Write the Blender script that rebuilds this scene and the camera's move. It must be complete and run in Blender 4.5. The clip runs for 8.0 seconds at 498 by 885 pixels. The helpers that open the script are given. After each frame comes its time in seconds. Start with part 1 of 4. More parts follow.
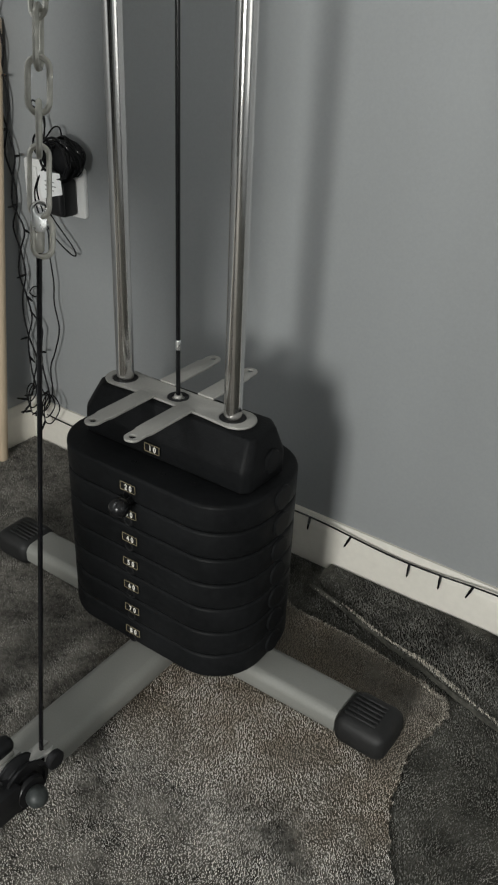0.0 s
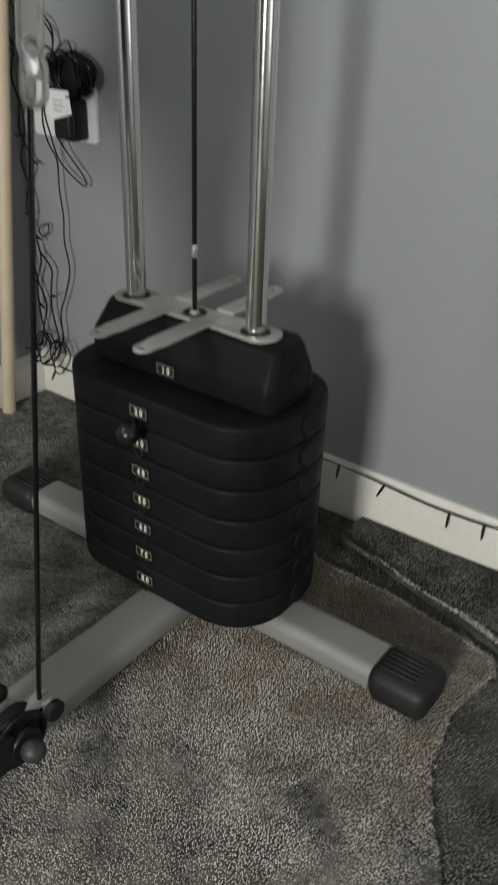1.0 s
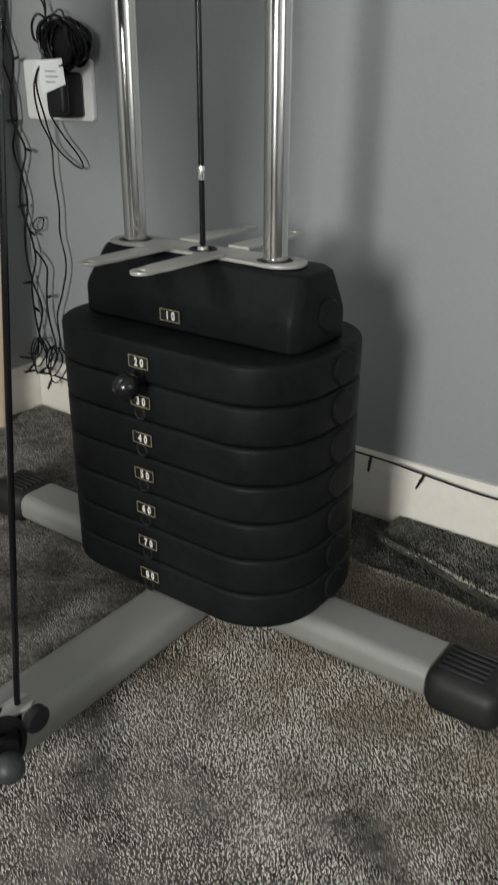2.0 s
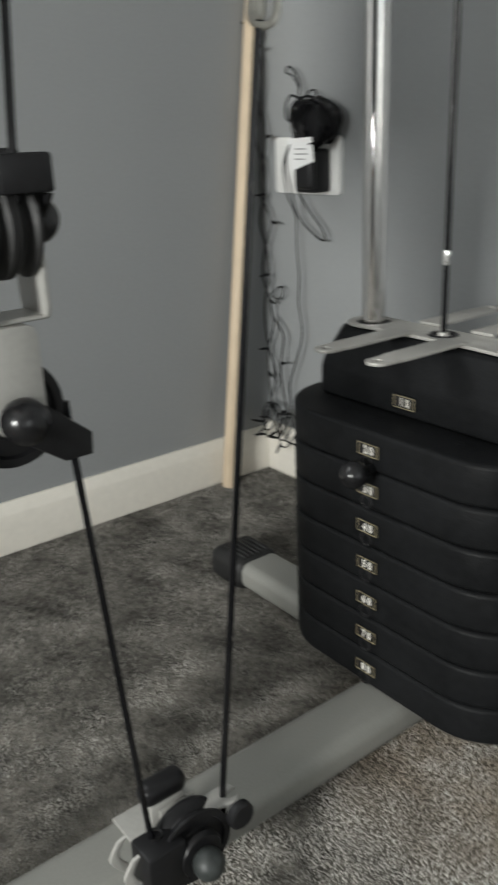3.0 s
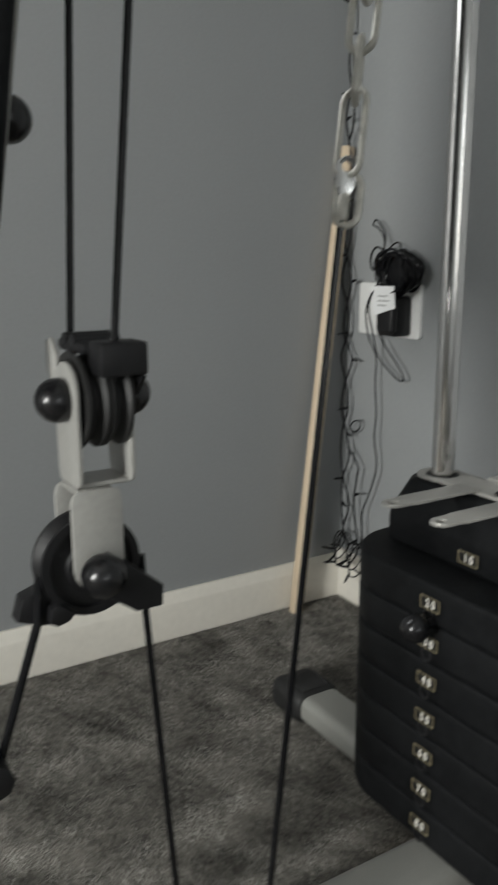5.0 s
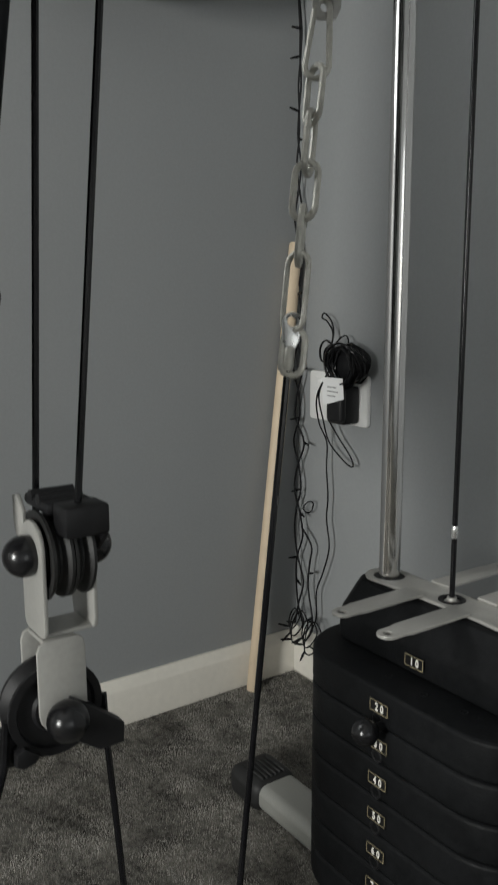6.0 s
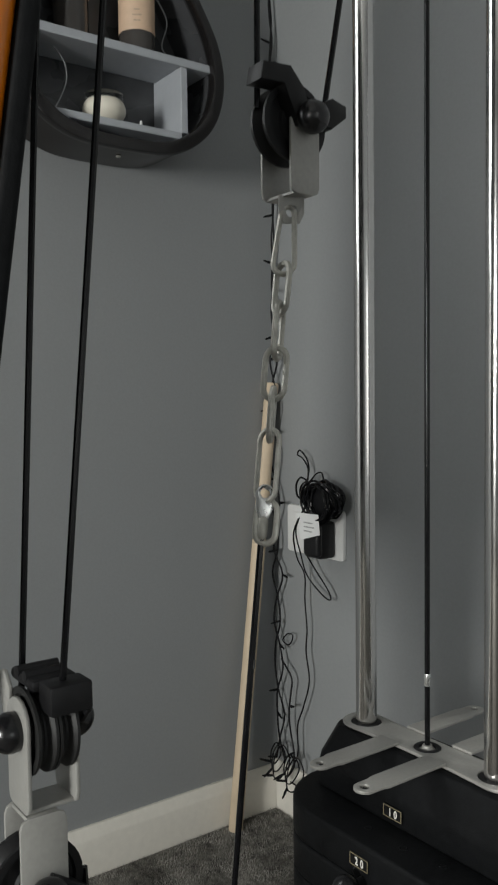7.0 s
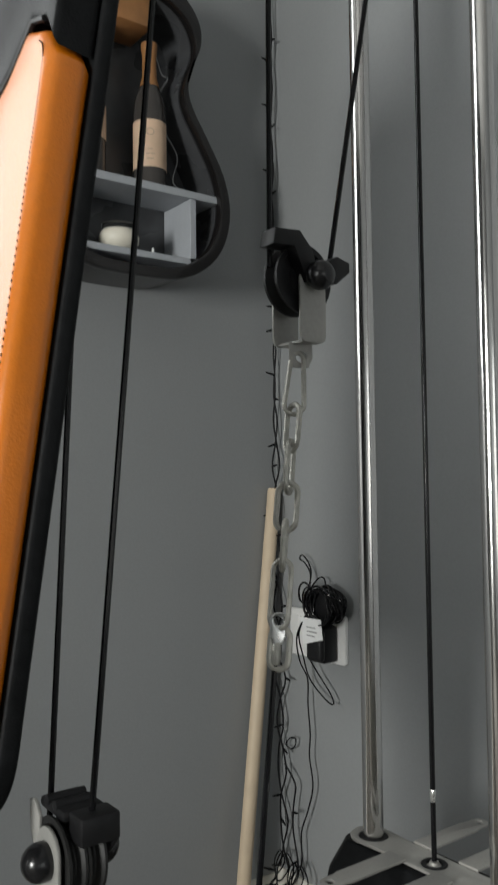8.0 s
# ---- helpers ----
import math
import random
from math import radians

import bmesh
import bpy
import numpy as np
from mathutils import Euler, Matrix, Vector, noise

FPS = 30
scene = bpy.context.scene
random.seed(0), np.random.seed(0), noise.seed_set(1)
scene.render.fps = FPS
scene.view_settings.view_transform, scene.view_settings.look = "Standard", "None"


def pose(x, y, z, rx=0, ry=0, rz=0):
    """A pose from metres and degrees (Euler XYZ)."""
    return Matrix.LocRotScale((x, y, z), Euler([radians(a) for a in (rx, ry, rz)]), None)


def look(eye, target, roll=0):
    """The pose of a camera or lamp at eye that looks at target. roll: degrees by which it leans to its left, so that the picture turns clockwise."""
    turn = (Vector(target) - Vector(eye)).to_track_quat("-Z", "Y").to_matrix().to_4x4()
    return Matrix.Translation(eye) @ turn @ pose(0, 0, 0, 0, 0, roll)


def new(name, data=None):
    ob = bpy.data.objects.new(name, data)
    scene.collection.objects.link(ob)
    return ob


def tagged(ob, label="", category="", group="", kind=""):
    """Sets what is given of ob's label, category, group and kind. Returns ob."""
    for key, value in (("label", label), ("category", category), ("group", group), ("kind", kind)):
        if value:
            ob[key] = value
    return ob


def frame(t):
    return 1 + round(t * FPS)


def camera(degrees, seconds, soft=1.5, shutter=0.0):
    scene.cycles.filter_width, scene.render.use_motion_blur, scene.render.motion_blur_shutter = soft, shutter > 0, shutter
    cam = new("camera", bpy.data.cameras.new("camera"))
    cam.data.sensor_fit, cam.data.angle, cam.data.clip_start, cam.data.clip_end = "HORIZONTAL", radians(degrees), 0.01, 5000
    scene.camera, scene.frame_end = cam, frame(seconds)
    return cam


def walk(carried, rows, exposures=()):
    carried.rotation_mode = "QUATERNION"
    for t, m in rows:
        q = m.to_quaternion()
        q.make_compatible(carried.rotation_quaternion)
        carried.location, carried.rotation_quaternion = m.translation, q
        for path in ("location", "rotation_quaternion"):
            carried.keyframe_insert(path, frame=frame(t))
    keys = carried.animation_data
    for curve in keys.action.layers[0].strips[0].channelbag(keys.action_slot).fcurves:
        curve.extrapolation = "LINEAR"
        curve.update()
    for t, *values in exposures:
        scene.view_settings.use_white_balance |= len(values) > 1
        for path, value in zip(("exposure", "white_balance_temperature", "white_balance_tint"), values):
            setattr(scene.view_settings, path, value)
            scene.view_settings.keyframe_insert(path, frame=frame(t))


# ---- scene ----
cam = camera(33.5, 8.0, soft=2.1, shutter=0.5)
PATH = [
    (0, (0.604, -0.734, 0.874), (-0.363, 0.709, -0.117), 2.7),
    (0.5, (0.61, -0.732, 0.863), (-0.381, 0.693, -0.131), 2.5),
    (0.8, (0.598, -0.715, 0.807), (-0.416, 0.697, -0.182), 2.3),
    (1, (0.576, -0.69, 0.74), (-0.434, 0.723, -0.253), 2.0),
    (1.2, (0.549, -0.66, 0.668), (-0.464, 0.752, -0.321), 1.0),
    (2.3, (0.524, -0.633, 0.553), (-0.618, 0.828, -0.197), -0.9),
    (2.5, (0.526, -0.634, 0.568), (-0.701, 0.765, -0.166), -1.6),
    (2.7, (0.519, -0.619, 0.58), (-0.831, 0.668, -0.144), -3.0),
    (3, (0.496, -0.608, 0.582), (-1.0, 0.519, -0.119), -2.4),
    (3.2, (0.487, -0.611, 0.575), (-1.062, 0.449, -0.114), -1.4),
    (3.5, (0.479, -0.618, 0.566), (-1.142, 0.353, -0.091), -1.6),
    (3.8, (0.478, -0.622, 0.564), (-1.18, 0.299, -0.07), -1.2),
    (4, (0.473, -0.617, 0.565), (-1.204, 0.3, -0.023), -1.1),
    (4.2, (0.481, -0.621, 0.572), (-1.203, 0.302, 0.014), -1.4),
    (4.5, (0.505, -0.62, 0.592), (-1.18, 0.318, 0.061), -1.2),
    (4.8, (0.518, -0.623, 0.616), (-1.165, 0.344, 0.133), -0.8),
    (5, (0.52, -0.615, 0.63), (-1.138, 0.404, 0.171), -0.2),
    (5.2, (0.523, -0.609, 0.639), (-1.108, 0.469, 0.218), 0.4),
    (6.3, (0.555, -0.633, 0.734), (-1.065, 0.497, 0.428), -0.4),
    (6.5, (0.563, -0.634, 0.747), (-1.065, 0.508, 0.536), -0.3),
    (6.8, (0.572, -0.637, 0.757), (-1.052, 0.525, 0.642), -0.4),
    (7, (0.577, -0.644, 0.762), (-1.039, 0.529, 0.657), -0.7),
    (7.5, (0.603, -0.666, 0.796), (-1.01, 0.518, 0.776), -0.9),
    (8, (0.609, -0.689, 0.808), (-0.997, 0.499, 0.897), -0.7),
]
exposure_rows = ((0.0, -0.1), (1.2, -0.08), (2.5, 0.25), (3.0, 0.36), (3.5, 0.08), (4.0, -0.2), (4.5, -0.25), (5.0, 0.07), (6.5, -0.22), (7.0, -0.22), (8.0, -0.22))
walk(cam, [(t, look(eye, target, roll)) for t, eye, target, roll in PATH], exposure_rows)

# ---- world and light: daylight through two windows, added east fill, overcast sky outside ----
world = bpy.data.worlds.new("world")
scene.world = world
world.use_nodes = True
wn = world.node_tree.nodes
sky = wn.new("ShaderNodeTexSky")
sky.sky_type = "NISHITA"
sky.sun_disc = False
sky.sun_elevation = radians(24)
sky.sun_rotation = radians(165)
world.node_tree.links.new(sky.outputs[0], wn["Background"].inputs[0])
wn["Background"].inputs[1].default_value = 0.08

WALL_X, WALL_Y = -0.63, 0.29
ROOM_X, ROOM_Y, ROOM_Z = 2.5, -3.1, 2.4
SOUTH = (0.64, 1.08, 0.62, 1.34)   # x0, x1, z0, z1
WEST = (-1.46, -0.60, 1.05, 2.05)     # y0, y1, z0, z1
EAST = (-1.25, -0.25, 0.45, 1.30)


def area_lamp(name, where, target, sx, sy, power, color):
    data = bpy.data.lights.new(name, "AREA")
    data.shape, data.size, data.size_y, data.energy, data.color = "RECTANGLE", sx, sy, power, color
    ob = new(name, data)
    ob.matrix_world = look(where, target)
    return ob


area_lamp("south_window_daylight", ((SOUTH[0] + SOUTH[1]) / 2, ROOM_Y + 0.03, (SOUTH[2] + SOUTH[3]) / 2), ((SOUTH[0] + SOUTH[1]) / 2, 0, 0.95), 0.46, 0.70, 80.0, (0.975, 0.985, 0.95))
area_lamp("west_window_daylight", (WALL_X + 0.03, (WEST[0] + WEST[1]) / 2, (WEST[2] + WEST[3]) / 2), (2, (WEST[0] + WEST[1]) / 2, 1.3), 0.80, 0.95, 11.0, (0.96, 0.985, 0.97))

# unseen fill lamp, added to brighten the west wall
area_lamp("east_fill_light", (ROOM_X - 0.03, (EAST[0] + EAST[1]) / 2, (EAST[2] + EAST[3]) / 2), (0, (EAST[0] + EAST[1]) / 2, 1.2), 0.95, 0.80, 4.0, (0.965, 0.985, 0.965))

# ---- materials ----
def material(name, color, rough=0.6, metal=0.0, vary=0.15, patch_gain=1.0, grain=60.0, patch=6.0, bump=0.15, tint=None, coat=0.0, per_object=0.0, island=0.0, bump_scale=None, specular=0.5, stain=None, rugged=0.5, gamma=1.0, daylit=None):
    m = bpy.data.materials.new(name)
    m.use_nodes = True
    n, l = m.node_tree.nodes, m.node_tree.links
    b = n["Principled BSDF"]
    b.inputs["Roughness"].default_value = rough
    b.inputs["Metallic"].default_value = metal
    b.inputs["Coat Weight"].default_value = coat
    b.inputs["Specular IOR Level"].default_value = specular
    co = n.new("ShaderNodeTexCoord")
    fine, big = n.new("ShaderNodeTexNoise"), n.new("ShaderNodeTexNoise")
    fine.inputs["Scale"].default_value, fine.inputs["Detail"].default_value = grain, 4
    big.inputs["Scale"].default_value, big.inputs["Detail"].default_value = patch, 3 if rugged == 0.5 else 5
    big.inputs["Roughness"].default_value = rugged
    for t in (fine, big):
        l.new(co.outputs["Object"], t.inputs["Vector"])
    add = n.new("ShaderNodeMath")
    add.operation = "ADD"
    l.new(fine.outputs[0], add.inputs[0])
    gain = n.new("ShaderNodeMath")
    gain.operation = "MULTIPLY_ADD"
    gain.inputs[1].default_value, gain.inputs[2].default_value = patch_gain, 0.5 - 0.5 * patch_gain
    l.new(big.outputs[0], gain.inputs[0])
    l.new(gain.outputs[0], add.inputs[1])
    value = add.outputs[0]
    if per_object or island:
        src = n.new("ShaderNodeObjectInfo" if per_object else "ShaderNodeNewGeometry")
        mul = n.new("ShaderNodeMath")
        mul.operation = "MULTIPLY_ADD"
        l.new(src.outputs["Random" if per_object else "Random Per Island"], mul.inputs[0])
        mul.inputs[1].default_value = per_object or island
        l.new(value, mul.inputs[2])
        value = mul.outputs[0]
    ramp = n.new("ShaderNodeMapRange")
    ramp.inputs["From Min"].default_value, ramp.inputs["From Max"].default_value = 0.6, 1.4 + (per_object or island)
    l.new(value, ramp.inputs["Value"])
    mix = n.new("ShaderNodeMix")
    mix.data_type = "RGBA"
    low = [c * (1 - vary) for c in color]
    high = [min(1, c * (1 + vary)) for c in (tint or color)]
    mix.inputs[6].default_value, mix.inputs[7].default_value = (*low, 1), (*high, 1)
    share = ramp.outputs[0]
    if gamma != 1.0:
        power = n.new("ShaderNodeMath")
        power.operation = "POWER"
        power.inputs[1].default_value = gamma
        l.new(share, power.inputs[0])
        share = power.outputs[0]
    l.new(share, mix.inputs[0])
    colour = mix.outputs[2]
    if stain:
        soil, fade, blend = n.new("ShaderNodeTexNoise"), n.new("ShaderNodeMapRange"), n.new("ShaderNodeMix")
        soil.inputs["Scale"].default_value, soil.inputs["Detail"].default_value = 3.4, 3
        l.new(co.outputs["Object"], soil.inputs["Vector"])
        fade.inputs["From Min"].default_value, fade.inputs["From Max"].default_value = 0.47, 0.66
        fade.inputs["To Max"].default_value = 0.85
        # dust has gathered round the right foot of the frame
        far, near = n.new("ShaderNodeVectorMath"), n.new("ShaderNodeMath")
        far.operation, near.operation = "DISTANCE", "MULTIPLY_ADD"
        far.inputs[1].default_value = (0.19, 0.04, 0)
        l.new(co.outputs["Object"], far.inputs[0])
        l.new(far.outputs["Value"], near.inputs[0])
        near.inputs[1].default_value, near.inputs[2].default_value = -1.5, 0.33
        dust = n.new("ShaderNodeMath")
        l.new(near.outputs[0], dust.inputs[0])
        l.new(soil.outputs[0], dust.inputs[1])
        l.new(dust.outputs[0], fade.inputs["Value"])
        blend.data_type = "RGBA"
        blend.inputs[7].default_value = (*stain, 1)
        l.new(fade.outputs[0], blend.inputs[0])
        l.new(colour, blend.inputs[6])
        colour = blend.outputs[2]
    if daylit:
        # daylight put into the pile colour: a blotchy lighter patch in front of the weights
        lit_noise, reach, shade = n.new("ShaderNodeTexNoise"), n.new("ShaderNodeVectorMath"), n.new("ShaderNodeMath")
        lit_noise.inputs["Scale"].default_value, lit_noise.inputs["Detail"].default_value, lit_noise.inputs["Roughness"].default_value = 13, 6, 0.72
        l.new(co.outputs["Object"], lit_noise.inputs["Vector"])
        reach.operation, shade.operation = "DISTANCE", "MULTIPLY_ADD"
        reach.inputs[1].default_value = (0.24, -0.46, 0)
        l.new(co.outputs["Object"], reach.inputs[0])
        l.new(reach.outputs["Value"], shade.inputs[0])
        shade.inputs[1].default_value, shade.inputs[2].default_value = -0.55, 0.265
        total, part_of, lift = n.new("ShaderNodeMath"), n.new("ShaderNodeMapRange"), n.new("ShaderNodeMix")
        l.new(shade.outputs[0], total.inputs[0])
        l.new(lit_noise.outputs[0], total.inputs[1])
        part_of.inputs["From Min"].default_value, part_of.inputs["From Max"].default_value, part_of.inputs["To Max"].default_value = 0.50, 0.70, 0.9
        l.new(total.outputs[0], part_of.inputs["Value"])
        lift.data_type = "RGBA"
        lift.inputs[7].default_value = (*daylit, 1)
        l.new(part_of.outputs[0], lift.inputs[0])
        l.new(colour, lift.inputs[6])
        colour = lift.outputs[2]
    l.new(colour, b.inputs["Base Color"])
    rr = n.new("ShaderNodeMapRange")
    rr.inputs["From Min"].default_value, rr.inputs["From Max"].default_value = 0.3, 0.7
    rr.inputs["To Min"].default_value, rr.inputs["To Max"].default_value = max(0.02, rough * 0.85), min(1, rough * 1.15)
    l.new(big.outputs[0], rr.inputs["Value"])
    l.new(rr.outputs[0], b.inputs["Roughness"])
    if bump:
        bn = n.new("ShaderNodeBump")
        bn.inputs["Strength"].default_value, bn.inputs["Distance"].default_value = bump, 0.001
        src = fine
        if bump_scale:
            src = n.new("ShaderNodeTexNoise")
            src.inputs["Scale"].default_value = bump_scale
            l.new(co.outputs["Object"], src.inputs["Vector"])
        l.new(src.outputs[0], bn.inputs["Height"])
        l.new(bn.outputs[0], b.inputs["Normal"])
    return m


WALL_PAINT = material("wall_paint", (0.278, 0.288, 0.293), 0.42, vary=0.05, grain=240, patch=2.5, bump=0.10, bump_scale=500)
CEILING_PAINT = material("ceiling_paint", (0.50, 0.50, 0.49), 0.8, vary=0.04, grain=150, patch=2, bump=0.1)
SKIRTING_PAINT = material("skirting_paint", (0.74, 0.708, 0.64), 0.35, vary=0.06, grain=90, patch=7, bump=0.08)
CARPET_MAIN = material("carpet_grey", (0.085, 0.082, 0.074), 0.95, vary=0.5, grain=130, patch=15, patch_gain=2.0, rugged=0.72, bump=0.8, tint=(0.172, 0.161, 0.143), bump_scale=380, specular=0.05, stain=(0.115, 0.098, 0.076))
# last tone brightens the pile ahead of the weights, standing in for daylight
CARPET_TUFT = material("carpet_pile_grey", (0.058, 0.056, 0.050), 0.95, vary=0.45, grain=120, patch=14, patch_gain=3.4, rugged=0.72, bump=0, tint=(0.325, 0.312, 0.284), island=0.7, specular=0.08, stain=(0.42, 0.362, 0.295), gamma=1.35, daylit=(0.68, 0.66, 0.615))
CARPET_DARK = material("carpet_charcoal", (0.044, 0.043, 0.037), 0.95, vary=0.4, grain=160, patch=13, patch_gain=2.0, bump=0.8, tint=(0.085, 0.083, 0.072), bump_scale=380, specular=0.05)
CARPET_DARK_TUFT = material("carpet_pile_charcoal", (0.034, 0.033, 0.030), 0.95, vary=0.5, grain=120, patch=16, patch_gain=2.2, rugged=0.7, bump=0, tint=(0.22, 0.216, 0.198), island=0.6, specular=0.08, gamma=1.2)
CARPET_FRINGE = material("carpet_cut_fringe", (0.10, 0.098, 0.085), 0.95, vary=0.4, grain=110, patch=20, bump=0, tint=(0.62, 0.58, 0.50), island=0.9, specular=0.05)
BLACK_VINYL = material("black_moulded_vinyl", (0.0085, 0.0090, 0.0097), 0.5, vary=0.4, grain=130, patch=12, bump=0.3, bump_scale=500, specular=0.09)
BLACK_PLASTIC = material("black_plastic", (0.010, 0.010, 0.011), 0.45, vary=0.25, grain=150, patch=18, bump=0.12, specular=0.3)
BLACK_GLOSS = material("black_gloss_plastic", (0.009, 0.009, 0.010), 0.26, vary=0.2, grain=80, patch=20, bump=0.03)
RUBBER = material("black_rubber", (0.011, 0.011, 0.011), 0.6, vary=0.3, grain=160, patch=25, bump=0.3)
LEAD_COAT = material("matt_lead_coating", (0.007, 0.007, 0.008), 0.55, vary=0.25, grain=120, patch=40, bump=0.05, specular=0.2)
CABLE_COAT = material("black_cable_coating", (0.006, 0.006, 0.007), 0.2, vary=0.25, grain=120, patch=40, bump=0.05, specular=0.3)
SILVER_PAINT = material("silver_grey_powder_coat", (0.255, 0.255, 0.236), 0.45, metal=0.15, vary=0.08, grain=400, patch=9, bump=0.12)
BRACKET_PAINT = material("pale_grey_bracket_paint", (0.36, 0.355, 0.335), 0.42, metal=0.1, vary=0.1, grain=260, patch=14, bump=0.1)
STRAP_STEEL = material("dull_silver_plate", (0.42, 0.41, 0.385), 0.45, metal=0.35, vary=0.1, grain=300, patch=20, bump=0.12)
STRAP_DARK = material("tarnished_steel", (0.09, 0.088, 0.084), 0.4, metal=0.5, vary=0.4, grain=300, patch=90, bump=0.2)
CHROME = material("chrome_tube", (0.66, 0.65, 0.64), 0.15, metal=1.0, vary=0.05, grain=60, patch=10, bump=0.02)
ZINC = material("galvanised_chain_steel", (0.46, 0.45, 0.41), 0.42, metal=0.45, vary=0.28, grain=150, patch=60, bump=0.3)
BRIGHT_STEEL = material("bright_crimped_steel", (0.80, 0.80, 0.79), 0.28, metal=0.9, vary=0.05, grain=100, patch=40, bump=0.05)
WHITE_PLASTIC = material("white_plastic", (0.74, 0.74, 0.73), 0.32, vary=0.04, grain=80, patch=15, bump=0.03)
PAPER = material("white_paper_label", (0.80, 0.80, 0.80), 0.7, vary=0.05, grain=120, patch=20, bump=0.05)
LABEL_INK = material("faded_brown_print", (0.44, 0.33, 0.25), 0.65, vary=0.15, grain=100, patch=30, bump=0)
GREY_INK = material("grey_print", (0.30, 0.30, 0.30), 0.7, vary=0.1, grain=100, patch=20, bump=0)
LABEL_BLACK = material("label_black", (0.008, 0.008, 0.008), 0.35, vary=0.1, grain=100, patch=20, bump=0)
LABEL_GOLD = material("label_gold_print", (0.33, 0.28, 0.17), 0.4, vary=0.1, grain=100, patch=20, bump=0)
LABEL_WHITE = material("label_white_print", (0.80, 0.78, 0.72), 0.5, vary=0.05, grain=100, patch=20, bump=0)
PALE_WOOD = material("pale_dowel_wood", (0.62, 0.50, 0.36), 0.55, vary=0.1, grain=35, patch=5, bump=0.1)
ORANGE_VINYL = material("orange_vinyl", (0.66, 0.174, 0.002), 0.33, vary=0.07, grain=140, patch=5, bump=0.2, bump_scale=450, specular=0.75)
SHELF_BLACK = material("black_lacquer", (0.012, 0.011, 0.011), 0.16, vary=0.2, grain=30, patch=6, bump=0.03)
SHELF_INNER = material("dark_grey_shelf_lining", (0.060, 0.062, 0.066), 0.28, vary=0.3, grain=30, patch=6, bump=0.05)
SHELF_BROWN = material("dark_brown_gloss_side", (0.009, 0.0065, 0.0055), 0.14, vary=0.3, grain=25, patch=6, bump=0.03)
SHELF_GREY = material("grey_blue_shelf_board", (0.40, 0.42, 0.45), 0.5, vary=0.06, grain=90, patch=8, bump=0.05)
CREAM_WAX = material("cream_candle", (0.74, 0.70, 0.60), 0.45, vary=0.05, grain=60, patch=14, bump=0.03)
BOTTLE_GLASS = material("dark_bottle_glass", (0.055, 0.050, 0.047), 0.12, vary=0.2, grain=30, patch=8, bump=0)
BOTTLE_LABEL = material("peach_bottle_label", (0.66, 0.47, 0.33), 0.6, vary=0.12, grain=60, patch=25, bump=0.05)
AMBER = material("amber_foil", (0.34, 0.16, 0.06), 0.4, vary=0.2, grain=50, patch=20, bump=0.05)
DUSTY_CAP = material("dusty_black_plastic", (0.034, 0.039, 0.038), 0.5, vary=0.4, grain=180, patch=70, bump=0.1)
FRAME_WHITE = material("white_door_frame", (0.78, 0.78, 0.77), 0.4, vary=0.04, grain=60, patch=6, bump=0.04)


def glass_material():
    m = bpy.data.materials.new("clear_glass")
    m.use_nodes = True
    b = m.node_tree.nodes["Principled BSDF"]
    b.inputs["Roughness"].default_value = 0.02
    b.inputs["Transmission Weight"].default_value = 1.0
    b.inputs["IOR"].default_value = 1.45
    return m


GLASS = glass_material()
GREY_WIRE = material("pale_clear_wire", (0.30, 0.31, 0.32), 0.25, vary=0.1, grain=60, patch=20, bump=0)


# ---- mesh helpers ----
def finish(ob, bm, mat, smooth=True):
    bmesh.ops.recalc_face_normals(bm, faces=bm.faces[:])
    for f in bm.faces:
        f.smooth = smooth
    if smooth:
        for e in bm.edges:
            if len(e.link_faces) == 2 and e.calc_face_angle(0.0) > radians(38):
                e.smooth = False
    me = bpy.data.meshes.new(ob)
    bm.to_mesh(me)
    bm.free()
    me.materials.append(mat)
    return me


def part(name, bm, mat, parent, label="", smooth=True):
    ob = new(name, finish(name, bm, mat, smooth))
    if parent is not None:
        ob.parent = parent
    if label:
        tagged(ob, label)
    return ob


def thing(name, label, category, group="", kind="", at=(0, 0, 0)):
    ob = new(name)
    ob.empty_display_size = 0.02
    ob.location = at
    return tagged(ob, label, category, group, kind)


def solid(name, bm, mat, label, category="", kind="", group="", smooth=True):
    return tagged(part(name, bm, mat, None, "", smooth), label, category, group, kind)


def box(x0, x1, y0, y1, z0, z1, bevel=0.0, segments=2, bm=None):
    tmp = bmesh.new()
    bmesh.ops.create_cube(tmp, size=1.0)
    bmesh.ops.transform(tmp, matrix=Matrix.Translation(((x0 + x1) / 2, (y0 + y1) / 2, (z0 + z1) / 2)) @ Matrix.Diagonal((x1 - x0, y1 - y0, z1 - z0, 1)), verts=tmp.verts)
    if bevel:
        bmesh.ops.bevel(tmp, geom=tmp.edges[:], offset=bevel, segments=segments, profile=0.5, affect="EDGES")
    return merge(bm, tmp)


def merge(bm, other):
    if bm is None:
        return other
    me = bpy.data.meshes.new("tmp")
    other.to_mesh(me)
    other.free()
    bm.from_mesh(me)
    bpy.data.meshes.remove(me)
    return bm


def moved(bm, m):
    bmesh.ops.transform(bm, matrix=m, verts=bm.verts)
    return bm


